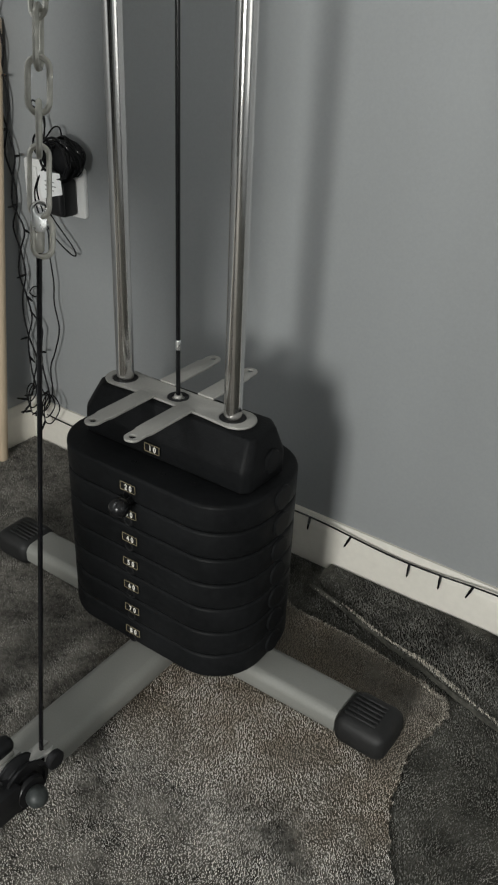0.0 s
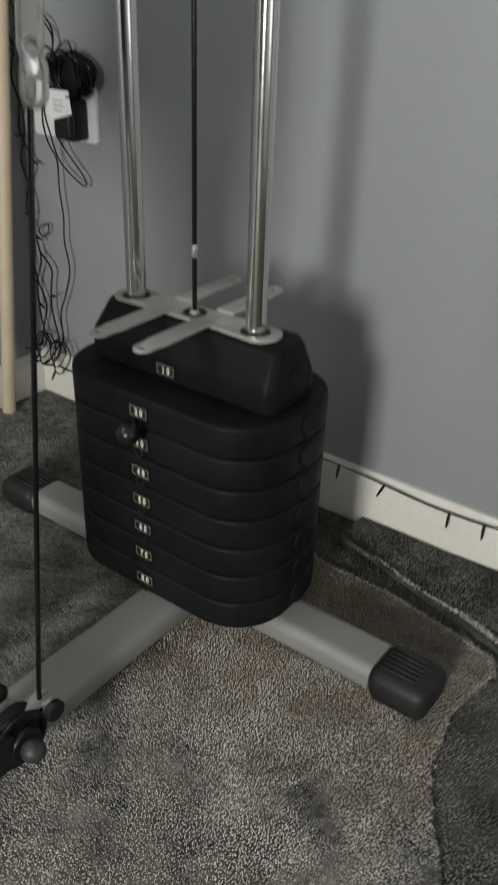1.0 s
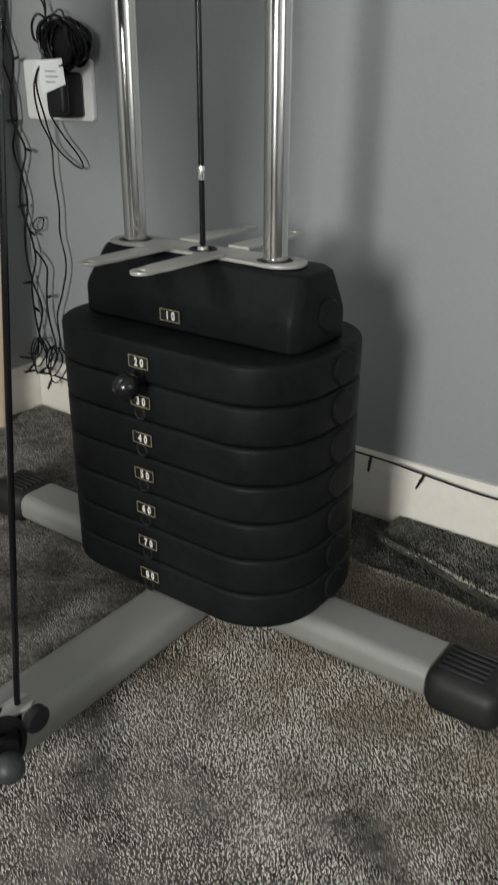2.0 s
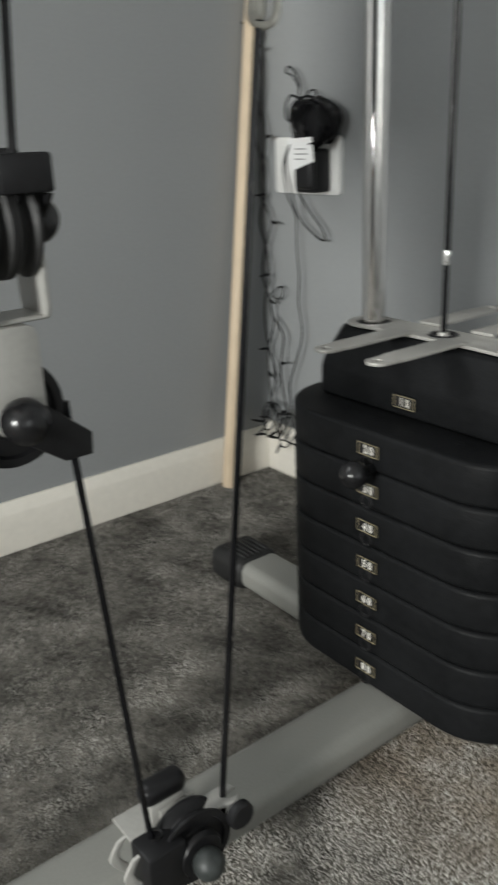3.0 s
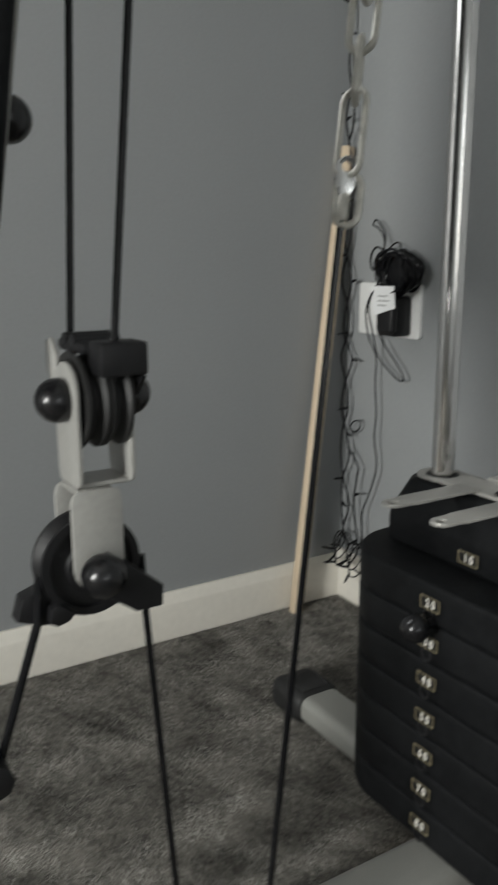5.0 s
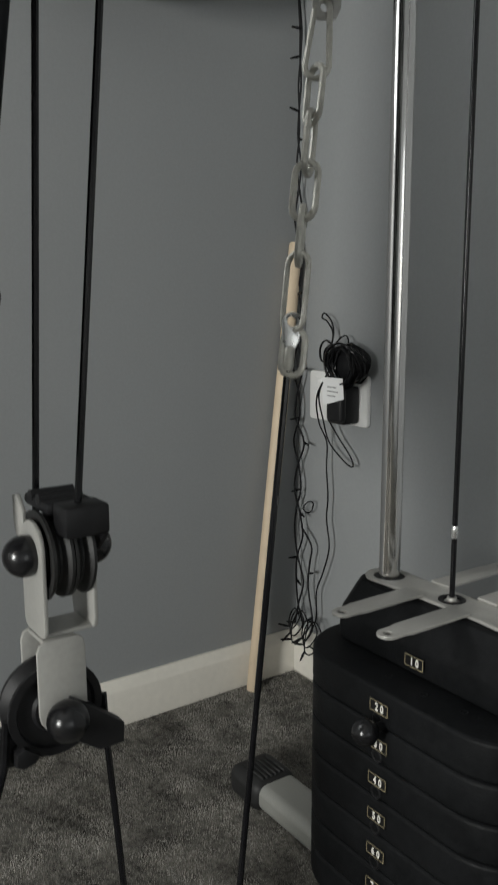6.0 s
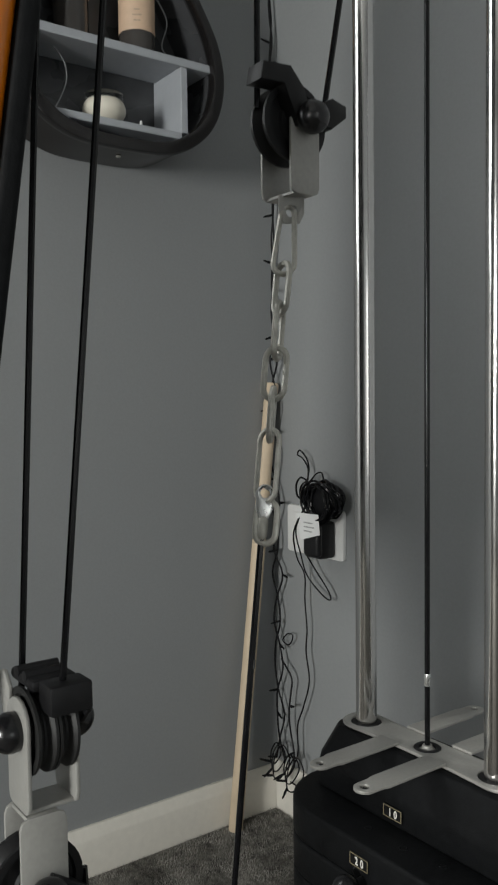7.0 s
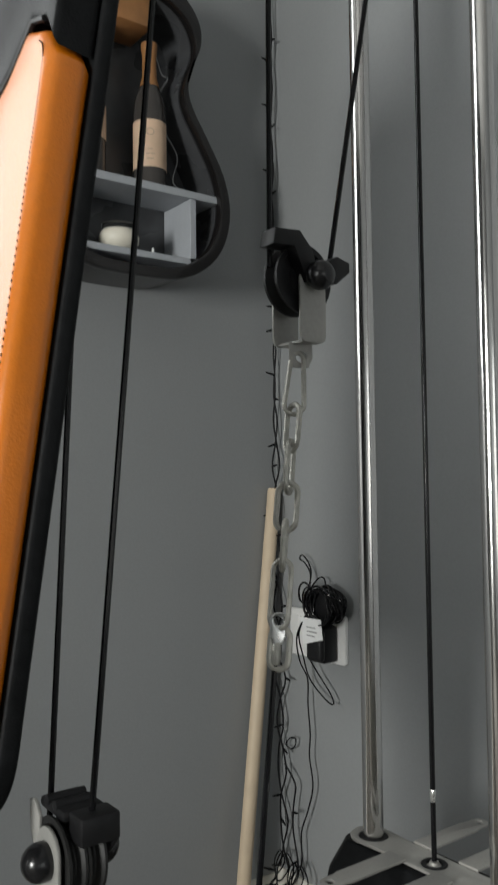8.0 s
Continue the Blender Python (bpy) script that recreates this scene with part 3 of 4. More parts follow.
def build_head():
    """The top block of the stack with its cross-shaped steel plate."""
    head = thing("top_weight", "black moulded top weight marked 10 with a grey steel cross plate", "weight plate", at=(0, 0, 0))
    z0, z1, z2 = 0.3245, 0.3545, 0.3925
    low = [(0.143, -0.036), (0.134, -0.046), (-0.120, -0.046), (-0.137, -0.028), (-0.137, 0.034), (-0.121, 0.054), (0.125, 0.054), (0.143, 0.034)]
    top = [(0.137, -0.020), (0.129, -0.028), (-0.108, -0.027), (-0.122, -0.012), (-0.122, 0.018), (-0.108, 0.030), (0.119, 0.036), (0.138, 0.020)]
    bm = bmesh.new()
    rings = [[bm.verts.new((x, y, z)) for x, y in ring] for ring, z in ((low, z0), (low, z1), (top, z2))]
    for a, b in zip(rings, rings[1:]):
        for i in range(8):
            k = (i + 1) % 8
            bm.faces.new((a[i], a[k], b[k], b[i]))
    bm.faces.new(rings[0][::-1])
    bm.faces.new(rings[-1])
    bmesh.ops.recalc_face_normals(bm, faces=bm.faces[:])
    bmesh.ops.bevel(bm, geom=bm.edges[:], offset=0.004, segments=3, profile=0.5, affect="EDGES")
    part("body", bm, BLACK_VINYL, head)
    part("end_boss", lathe([(0.0165, -0.004), (0.0165, 0.002), (0.014, 0.0042), (0, 0.0048)], 24, Matrix.Translation((0.1415, 0.006, 0.352)) @ TURN_X), BLACK_VINYL, head)
    hole = lambda x, r: ring2d(x, 0, r, 18)
    bar = []
    for k in range(13):
        a = radians(-90 + 15 * k)
        bar.append((0.094 + 0.024 * math.cos(a), 0.024 * math.sin(a)))
    for x, s in ((0.048, 1), (0.020, 1), (-0.020, 1), (-0.048, 1)):
        bar.append((x, 0.0205))
    for k in range(13):
        a = radians(90 + 15 * k)
        bar.append((-0.094 + 0.024 * math.cos(a), 0.024 * math.sin(a)))
    for x in (-0.048, -0.020, 0.020, 0.048):
        bar.append((x, -0.0205))
    cross = part("cross_plate", slab(bar, 0.0032, (hole(0.0865, 0.0175), hole(-0.0905, 0.0175), hole(0, 0.0145)), 0.0006, Matrix.Translation((0, 0, 0.3938))), STRAP_STEEL, head, "dull grey steel plate")
    for x in (-0.034, 0.029):
        for s in (1, -1):
            arm = [(x - 0.0125, s * 0.0195), (x + 0.0125, s * 0.0195), (x + 0.0125, s * 0.098), (x + 0.0105, s * 0.105)]
            arm += [(x + 0.0105 * math.cos(radians(a)), s * (0.118 + 0.0105 * math.sin(radians(a)))) for a in range(0, 181, 20)]
            arm += [(x - 0.0105, s * 0.105), (x - 0.0125, s * 0.098)]
            part("arm", slab(arm, 0.003, (ring2d(x, s * 0.118, 0.0045, 12),), 0.0005, Matrix.Translation((0, 0, 0.3972))), STRAP_STEEL, head, "flat steel arm with a round hole")
    for x in (-0.0905, 0.0865):
        part("rod_bush", lathe([(0.0122, -0.01), (0.0172, -0.01), (0.0172, 0.002), (0.0122, 0.002)], 24, Matrix.Translation((x, 0, 0.3935))), BLACK_PLASTIC, head)
    part("cable_collar", lathe([(0.0085, 0), (0.0142, 0), (0.0142, 0.0036), (0.0128, 0.0046), (0.0095, 0.0040), (0.0085, 0.001)], 24, Matrix.Translation((0, 0, 0.3935))), BLACK_PLASTIC, head, "black cable collar")
    part("cable_nut", lathe([(0.0084, -0.004), (0.0084, 0.0015), (0.0055, 0.0030), (0.0050, 0.0060), (0, 0.0060)], 20, Matrix.Translation((0, 0, 0.3935))), STRAP_STEEL, head, "small grey steel nut")
    m = Matrix.Translation((-0.004, -0.0475, 0.3395)) @ Matrix.Rotation(radians(90), 4, "X")
    number_label(head, m, "10")
    return head


def number_label(parent, m, digits):
    plate = part("label", slab(round_rect(0.0135, 0.0068, 0.001, 2), 0.0006, m=m), LABEL_BLACK, parent, "small black number label")
    rim = slab(round_rect(0.0125, 0.0060, 0.0006, 1), 0.0004, (round_rect(0.0119, 0.0054, 0.0004, 1),), m=m @ Matrix.Translation((0, 0, 0.0006)))
    part("label_border", rim, LABEL_GOLD, plate, "thin gold border")
    for k, ch in enumerate(digits):
        txt = text_mesh(ch, 0.0112, 0.0002)
        part("digit", moved(txt, m @ Matrix.Translation((-0.0028 + 0.0074 * k, -0.0004, 0.001)) @ Matrix.Diagonal((0.75, 1, 1, 1))), LABEL_WHITE, plate, "white digit " + ch, smooth=False)


PITCH, STACK_Z = 0.0396, 0.0465


def build_plate(i):
    number = str(80 - 10 * i)
    z = STACK_Z + PITCH * i
    ob = thing("weight_plate", "black moulded weight plate marked " + number + (", lowest in the stack" if i == 0 else " in the stack"), "weight plate", "weight stack plates")
    hx, hy = 0.1575, 0.096
    outline = []
    for x, y in round_rect(hx, hy, 0.074, 10, 0.002, 0.002):
        outline.append((x, y))
    body = part("body", slab(outline, PITCH - 0.0006, (ring2d(0.0865, 0, 0.015, 12), ring2d(-0.0905, 0, 0.015, 12)) if i == 6 else (), 0.0048, Matrix.Translation((0, 0, z)), 3), BLACK_VINYL, ob)
    part("end_boss", lathe([(0.0172, -0.008), (0.0172, 0.0012), (0.0158, 0.0028), (0, 0.0032)], 22, Matrix.Translation((hx + 0.002, 0.010, z + PITCH * 0.5)) @ TURN_X), BLACK_VINYL, ob)
    number_label(ob, Matrix.Translation((-0.004, -hy + 0.0016, z + 0.0205)) @ Matrix.Rotation(radians(90), 4, "X"), number)
    part("pin_hole", lathe([(0.0048, -0.002), (0.0048, 0.0004), (0.0062, 0.0009), (0.0074, 0.0004), (0.0074, -0.002)], 16, Matrix.Translation((-0.006, -hy + 0.002, z + 0.0072)) @ TURN_NY), BLACK_PLASTIC, ob)
    if i == 6:
        for x, y in ((-0.020, -0.066), (0.028, -0.066), (0.073, -0.060), (0.128, -0.030)):
            part("dimple", lathe([(0.0022, 0), (0.0036, 0.0006), (0.0048, 0)], 14, Matrix.Translation((x, y, z + PITCH - 0.0007))), BLACK_VINYL, ob)


def build_stack():
    for i in range(7):
        build_plate(i)
    build_head()
    pin = thing("selector_pin", "black ball-headed selector pin in the stack", "selector pin")
    m = Matrix.Translation((0.000, -0.0945, STACK_Z + 6 * PITCH + 0.0030)) @ TURN_NY
    part("shaft", lathe([(0.0045, -0.03), (0.0045, 0.012), (0, 0.012)], 16, m), BLACK_PLASTIC, pin)
    part("knob", moved(ball(0.0135, (0, 0, 0)), m @ Matrix.Translation((0, 0, 0.0215))), BLACK_GLOSS, pin, "glossy black ball knob")
    for x in (-0.0905, 0.0865):
        rod = solid("guide_rod", lathe([(0.0116, 0.05), (0.0116, 2.0), (0, 2.0)], 32, Matrix.Translation((x, 0, 0))), CHROME, "polished chrome guide rod through the weight stack", "guide rod", group="guide rods")
    cable = thing("stack_cable", "black coated steel cable rising from the weights", "cable")
    part("cable_run", tube([(0, 0, 0.40), (0, 0, 1.2), (0, 0, 2.0)], 0.0028, 10), CABLE_COAT, cable)
    part("crimp", lathe([(0.0029, 0), (0.0034, 0.001), (0.0032, 0.006), (0.0035, 0.007), (0.0031, 0.012), (0.0028, 0.013)], 12, Matrix.Translation((0, 0, 0.462))), BRIGHT_STEEL, cable, "bright steel crimp")


def guard(points, depth, m):
    return slab(points, depth, bevel=0.0016, m=m)


YZ = Matrix(((0, 0, 1, 0), (1, 0, 0, 0), (0, 1, 0, 0), (0, 0, 0, 1)))   # outline in y, z; depth along x
XZ = Matrix(((1, 0, 0, 0), (0, 0, -1, 0), (0, 1, 0, 0), (0, 0, 0, 1)))  # outline in x, z; depth along -y


def build_double_pulley():
    ob = thing("double_pulley", "two crossed pulleys in pale grey steel brackets hanging on cables", "pulley")
    cx, cy = 0.0445, -0.4335
    # upper wheel turns about y, lower wheel about x
    zu, zb, zl = 0.5400, 0.4875, 0.4365
    up = strap_u(0.031, 0.037, zu + 0.024 - zb, 0.003)
    part("upper_bracket", moved(up, Matrix.Translation((cx - 0.002, cy, zb)) @ Matrix.Rotation(radians(90), 4, "Z")), BRACKET_PAINT, ob, "pale grey painted U bracket")
    w = [wheel(ob, (cx - 0.002, cy + d, zu), 0.0298, 0.0140, TURN_Y, RUBBER) for d in (-0.0074, 0.0074)]
    for s, ax in ((1, TURN_Y), (-1, TURN_NY)):
        part("bolt_cap", moved(ball(0.0138, (0, 0, 0)), Matrix.Translation((cx - 0.002, cy + s * 0.0232, zu + 0.001)) @ ax), BLACK_GLOSS, ob, "round glossy black bolt cap")
    # top guard
    g = box(cx + 0.011, cx + 0.033, cy - 0.008, cy + 0.022, zu + 0.017, zu + 0.037, 0.0022, 2)
    part("cable_guard", g, BLACK_PLASTIC, ob, "black plastic cable guard")
    cheek = guard([(cx + 0.006, zu + 0.003), (cx + 0.017, zu + 0.003), (cx + 0.031, zu + 0.0165), (cx + 0.006, zu + 0.0165)], 0.0035, Matrix.Translation((0, cy + 0.0220, 0)) @ XZ)
    part("guard_cheek", cheek, BLACK_PLASTIC, ob)
    g = box(cx - 0.034, cx + 0.0095, cy - 0.011, cy + 0.022, zu + 0.0275, zu + 0.036, 0.0035, 2)
    for gx in (-0.020, -0.006):
        merge(g, lathe([(0, -0.016), (0.004, -0.015), (0.004, 0.015), (0, 0.016)], 12, Matrix.Translation((cx + gx, cy + 0.004, zu + 0.0355)) @ TURN_Y))
    part("cable_guard", g, BLACK_PLASTIC, ob, "black plastic cable guard")
    tab = slab([(cx - 0.030, zu + 0.004), (cx - 0.020, zu - 0.002), (cx - 0.018, zu + 0.026), (cx - 0.028, zu + 0.036), (cx - 0.036, zu + 0.034), (cx - 0.036, zu + 0.016)], 0.003, bevel=0.0006, m=Matrix.Translation((0, cy - 0.0145, 0)) @ XZ)
    part("side_tab", tab, BRACKET_PAINT, ob)
    ly = cy - 0.0078
    low = strap_u(0.026, 0.033, zb - zl + 0.014, 0.003)
    part("lower_bracket", moved(low, Matrix.Translation((cx, ly, zb - 0.0005)) @ Matrix.Rotation(math.pi, 4, "X")), BRACKET_PAINT, ob, "pale grey painted U bracket")
    wheel(ob, (cx, ly - 0.003, zl), 0.0325, 0.020, TURN_X)
    part("bolt_cap", moved(ball(0.0138, (0, 0, 0)), Matrix.Translation((cx + 0.029, ly - 0.003, zl)) @ TURN_X), BLACK_GLOSS, ob, "round glossy black bolt cap")
    part("bolt_cap", moved(ball(0.0138, (0, 0, 0)), Matrix.Translation((cx - 0.029, ly - 0.003, zl)) @ TURN_NX), BLACK_GLOSS, ob, "round glossy black bolt cap")
    right = [(ly - 0.010, zl - 0.010), (ly + 0.004, zl + 0.010), (ly + 0.016, zl + 0.002), (ly + 0.041, zl - 0.019), (ly + 0.040, zl - 0.033), (ly + 0.022, zl - 0.033)]
    part("cable_guard", guard(right, 0.013, Matrix.Translation((cx + 0.008, 0, 0)) @ YZ), BLACK_PLASTIC, ob, "black plastic cable guard")
    left = [(ly - 0.022, zl - 0.008), (ly - 0.046, zl - 0.016), (ly - 0.050, zl - 0.030), (ly - 0.036, zl - 0.036), (ly - 0.018, zl - 0.038), (ly - 0.020, zl - 0.020)]
    part("cable_guard", guard(left, 0.014, Matrix.Translation((cx - 0.0113, 0, 0)) @ YZ), BLACK_PLASTIC, ob, "black plastic cable guard")
    lobe = [(ly - 0.032, zl - 0.022), (ly - 0.027, zl - 0.019), (ly - 0.016, zl - 0.027), (ly - 0.020, zl - 0.032), (ly - 0.028, zl - 0.034), (ly - 0.033, zl - 0.031)]
    part("guard_lobe", guard(lobe, 0.011, Matrix.Translation((cx + 0.0030, 0, 0)) @ YZ), BLACK_PLASTIC, ob)


def build_upper_pulley():
    ob = thing("chain_pulley", "black pulley in a pale grey steel U bracket above the chain", "pulley")
    cx, cy, zb = 0.017, -0.189, 0.934
    zw = 0.994
    part("bracket", moved(strap_u(0.037, 0.031, zw + 0.013 - zb, 0.003), Matrix.Translation((cx - 0.005, cy + 0.002, zb))), BRACKET_PAINT, ob, "pale grey painted U bracket")
    tab = slab([(-0.011, 0.002), (0.011, 0.002), (0.011, -0.014), (0.007, -0.022), (-0.007, -0.022), (-0.011, -0.014)], 0.004, (ring2d(0, -0.012, 0.005, 14),), 0.0006, Matrix.Translation((cx - 0.001, cy, zb)) @ Matrix(((0.55, 0, 0.835, 0), (0.835, 0, -0.55, 0), (0, 1, 0, 0), (0, 0, 0, 1))))
    part("eye_tab", tab, BRACKET_PAINT, ob, "steel tab with an eye")
    wheel(ob, (cx, cy - 0.003, zw), 0.033, 0.020, TURN_X)
    part("bolt_cap", moved(ball(0.0138, (0, 0, 0)), Matrix.Translation((cx + 0.029, cy, zw)) @ TURN_X), BLACK_GLOSS, ob, "round glossy black bolt cap")
    part("bolt_cap", moved(ball(0.0138, (0, 0, 0)), Matrix.Translation((cx - 0.029, cy, zw)) @ TURN_NX), BLACK_GLOSS, ob, "round glossy black bolt cap")
    front = [(cy - 0.009, zw - 0.006), (cy + 0.009, zw - 0.003), (cy - 0.003, zw + 0.026), (cy - 0.017, zw + 0.041), (cy - 0.045, zw + 0.039), (cy - 0.048, zw + 0.024), (cy - 0.024, zw + 0.025)]
    part("cable_guard", guard(front, 0.022, Matrix.Translation((cx + 0.000, 0, 0)) @ YZ), BLACK_PLASTIC, ob, "black plastic cable guard")
    back = [(cy + 0.012, zw + 0.000), (cy + 0.030, zw - 0.002), (cy + 0.046, zw + 0.010), (cy + 0.046, zw + 0.020), (cy + 0.030, zw + 0.024), (cy + 0.014, zw + 0.016)]
    part("cable_guard", guard(back, 0.018, Matrix.Translation((cx + 0.002, 0, 0)) @ YZ), BLACK_PLASTIC, ob, "black plastic cable guard")
    cable = thing("upper_cable", "black coated steel cable over the chain pulley", "cable")
    part("cable_run", tube([(cx - 0.004, cy - 0.033, zw + 0.01), (cx - 0.004, cy - 0.030, 1.3), (cx - 0.004, cy - 0.02, 2.0)], 0.0026, 8), CABLE_COAT, cable)
    part("cable_run", tube([(cx + 0.004, cy + 0.031, zw + 0.005), (cx + 0.004, cy + 0.081, 1.25), (cx + 0.004, cy + 0.23, 2.0)], 0.0026, 8), CABLE_COAT, cable)


def link_points(length, width, pear=0.0):
    out = []
    r = width / 2
    for k in range(9):
        a = radians(180 * k / 8)
        out.append((r * (1 - pear) * math.cos(a), length / 2 - r + r * math.sin(a)))
    for k in range(9):
        a = radians(180 + 180 * k / 8)
        out.append((r * math.cos(a), -length / 2 + r + r * math.sin(a)))
    return out


def build_chain():
    a, b = Vector((0.0165, -0.1925, 0.926)), Vector((0.0435, -0.246, 0.642))
    axis = (b - a).normalized()
    face = Vector((0.83, -0.56, 0)).cross(axis).normalized()
    other = axis.cross(face).normalized()
    total = (b - a).length
    lengths = [0.060, 0.044, 0.048, 0.044, 0.044, 0.060, 0.046]
    r = 0.0027
    step = (total - sum(lengths) + 0.0) / (len(lengths) - 1)
    chain = thing("chain", "short dull galvanised steel chain holding the cable end", "chain")
    at = 0.0
    tilt = random.Random(8)
    for i, length in enumerate(lengths):
        last = i == len(lengths) - 1
        mid = a + axis * (at + length / 2 + (0.003 if last else 0)) + (Vector((0.0014, 0.0022, 0)) if last else Vector())
        ang = radians((15, 60, 112, 25, 100, 35, 12)[i])
        u = face * math.cos(ang) + other * math.sin(ang)
        width = 0.0188 if i not in (0, 5) else 0.0185
        pts = [mid + u * x - axis * y for x, y in link_points(length - (0.011 if last else 0), width - (0.002 if last else 0), 0.35 if i == 0 else 0.0)]
        part("chain_link" if i not in (0, 5) else "connector", tube(pts, r if i not in (0, 5) else 0.0024, 8, True), ZINC, chain)
        at += length + step
    end = thing("cable_thimble", "bright steel thimble and ferrule on the cable end", "cable end")
    p = a + axis * (total - 0.043)
    drop = [(0.0080 * math.cos(a), 0.0080 * math.sin(a)) for a in [radians(-20 + 220 * k / 14) for k in range(15)]] + [(-0.0068, -0.013), (-0.0040, -0.020), (0.0040, -0.020), (0.0068, -0.013)]
    basis = Matrix((( face.x, -axis.x, other.x, p.x), (face.y, -axis.y, other.y, p.y), (face.z, -axis.z, other.z, p.z), (0, 0, 0, 1)))
    part("thimble", slab(drop, 0.006, (ring2d(0, 0.001, 0.0042, 12),), 0.0018, basis @ Matrix.Translation((0, 0, -0.003))), BRIGHT_STEEL, end)
    part("ferrule", tube([p + axis * 0.018, p + axis * 0.020, p + axis * 0.034, p + axis * 0.037], [0.0030, 0.0042, 0.0042, 0.0028], 12), ZINC, end)


def build_low_pulley():
    ob = thing("floor_pulley", "black pulley bolted to the floor beam in a worn grey bracket", "pulley")
    cx, cy, z = 0.060, -0.354, 0.063
    wheel(ob, (cx, cy, z), 0.032, 0.020, TURN_X)
    part("bracket", box(cx - 0.017, cx - 0.014, cy - 0.016, cy + 0.016, 0.0455, 0.090, 0.001), BRACKET_PAINT, ob, "worn pale grey bracket")
    part("base_plate", slab([(-0.050, -0.03), (0.004, -0.03), (0.012, -0.02), (0.012, 0.03), (0.0, 0.042), (-0.05, 0.03)], 0.004, bevel=0.0008, m=Matrix.Translation((0.036, cy, 0.0435))), BRACKET_PAINT, ob)
    part("guard_foot", box(cx - 0.036, cx - 0.019, cy - 0.022, cy + 0.012, 0.0476, z + 0.030, 0.004, 2), BRACKET_PAINT, ob, "worn pale grey guard foot")
    part("cable_guard", box(cx - 0.038, cx - 0.018, cy - 0.026, cy + 0.014, z + 0.028, z + 0.047, 0.0075, 3), BLACK_PLASTIC, ob, "black plastic cable guard")
    block = box(cx - 0.012, cx + 0.017, cy - 0.046, cy - 0.012, z - 0.018, z + 0.021, 0.003, 2)
    part("guard_block", block, BLACK_PLASTIC, ob, "black plastic guard block")
    part("guard_slot", lathe([(0.0036, -0.002), (0.0036, 0.0006), (0.0056, 0.0010), (0.0056, -0.002)], 14, Matrix.Translation((cx - 0.003, cy - 0.028, z + 0.021))), LABEL_BLACK, ob)
    part("hub", lathe([(0.019, 0), (0.020, 0.004), (0.018, 0.008), (0.0, 0.009)], 24, Matrix.Translation((cx + 0.010, cy, z - 0.002)) @ TURN_X), BLACK_PLASTIC, ob)
    part("bolt_cap", moved(ball(0.0128, (0, 0, 0)), Matrix.Translation((cx + 0.026, cy, z - 0.003)) @ TURN_X), DUSTY_CAP, ob, "dusty round bolt cap")
    tongue = slab([(cx - 0.013, cy + 0.012), (cx + 0.004, cy + 0.016), (cx + 0.009, cy + 0.040), (cx + 0.004, cy + 0.047), (cx + 0.0035, cy + 0.036), (cx - 0.0035, cy + 0.036), (cx - 0.004, cy + 0.048), (cx - 0.012, cy + 0.045)], 0.0035, bevel=0.0008, m=Matrix.Translation((0, 0, z + 0.018)))
    part("cable_tongue", tongue, BRACKET_PAINT, ob, "worn pale grey forked steel tongue")
    part("guard_roller", lathe([(0.010, -0.0045), (0.0118, -0.003), (0.0118, 0.003), (0.010, 0.0045), (0, 0.0045)], 18, Matrix.Translation((cx + 0.013, cy + 0.040, z + 0.010)) @ TURN_X), BLACK_PLASTIC, ob, "small black roller")
    edge = curve_points([(cy - 0.052, z + 0.016, 0), (cy - 0.060, z + 0.002, 0), (cy - 0.054, z - 0.010, 0), (cy - 0.046, z - 0.020, 0)], 5)
    for x in (cx - 0.022, cx + 0.0005):
        strip = [(p.x, p.y) for p in edge]
        part("side_plate", slab(strip + [(y + 0.008, zz + 0.002) for y, zz in strip[::-1]], 0.003, bevel=0.0007, m=Matrix.Translation((x, 0, 0)) @ YZ), BRACKET_PAINT, ob, "worn pale grey bent plate")


def build_post_pulleys():
    for y, z, nut in ((-0.560, 0.294, True), (-0.577, 0.205, False)):
        ob = thing("post_pulley", "black pulley wheel bolted to the leaning upright", "pulley", "upright pulleys")
        wheel(ob, (0.062, y, z), 0.036, 0.022, TURN_X)
        part("axle", lathe([(0.006, 0), (0.006, 0.05), (0, 0.05)], 14, Matrix.Translation((0.010, y, z)) @ TURN_X), ZINC, ob)
        if nut:
            part("washer", lathe([(0.005, 0), (0.0115, 0), (0.0115, 0.002), (0.005, 0.002)], 20, Matrix.Translation((0.0735, y, z)) @ TURN_X), ZINC, ob)
            part("nut", hex_nut((0.0755, y, z), 0.0085, 0.008, TURN_X), ZINC, ob, "zinc plated nut")
            part("bolt_end", lathe([(0.0048, 0), (0.0048, 0.008), (0.003, 0.010), (0, 0.010)], 14, Matrix.Translation((0.0835, y, z)) @ TURN_X), BRIGHT_STEEL, ob)
            g = [(y + 0.014, z + 0.034), (y + 0.016, z + 0.043), (y + 0.036, z + 0.044), (y + 0.042, z + 0.035), (y + 0.034, z + 0.024), (y + 0.022, z + 0.029)]
            part("cable_guard", guard(g, 0.022, Matrix.Translation((0.052, 0, 0)) @ YZ), BLACK_PLASTIC, ob, "black plastic cable guard")
            part("guard_lug", lathe([(0.008, -0.011), (0.0115, -0.009), (0.0115, 0.009), (0.008, 0.011), (0, 0.011)], 8, Matrix.Translation((0.064, y + 0.043, z + 0.025)) @ TURN_X), BLACK_PLASTIC, ob)


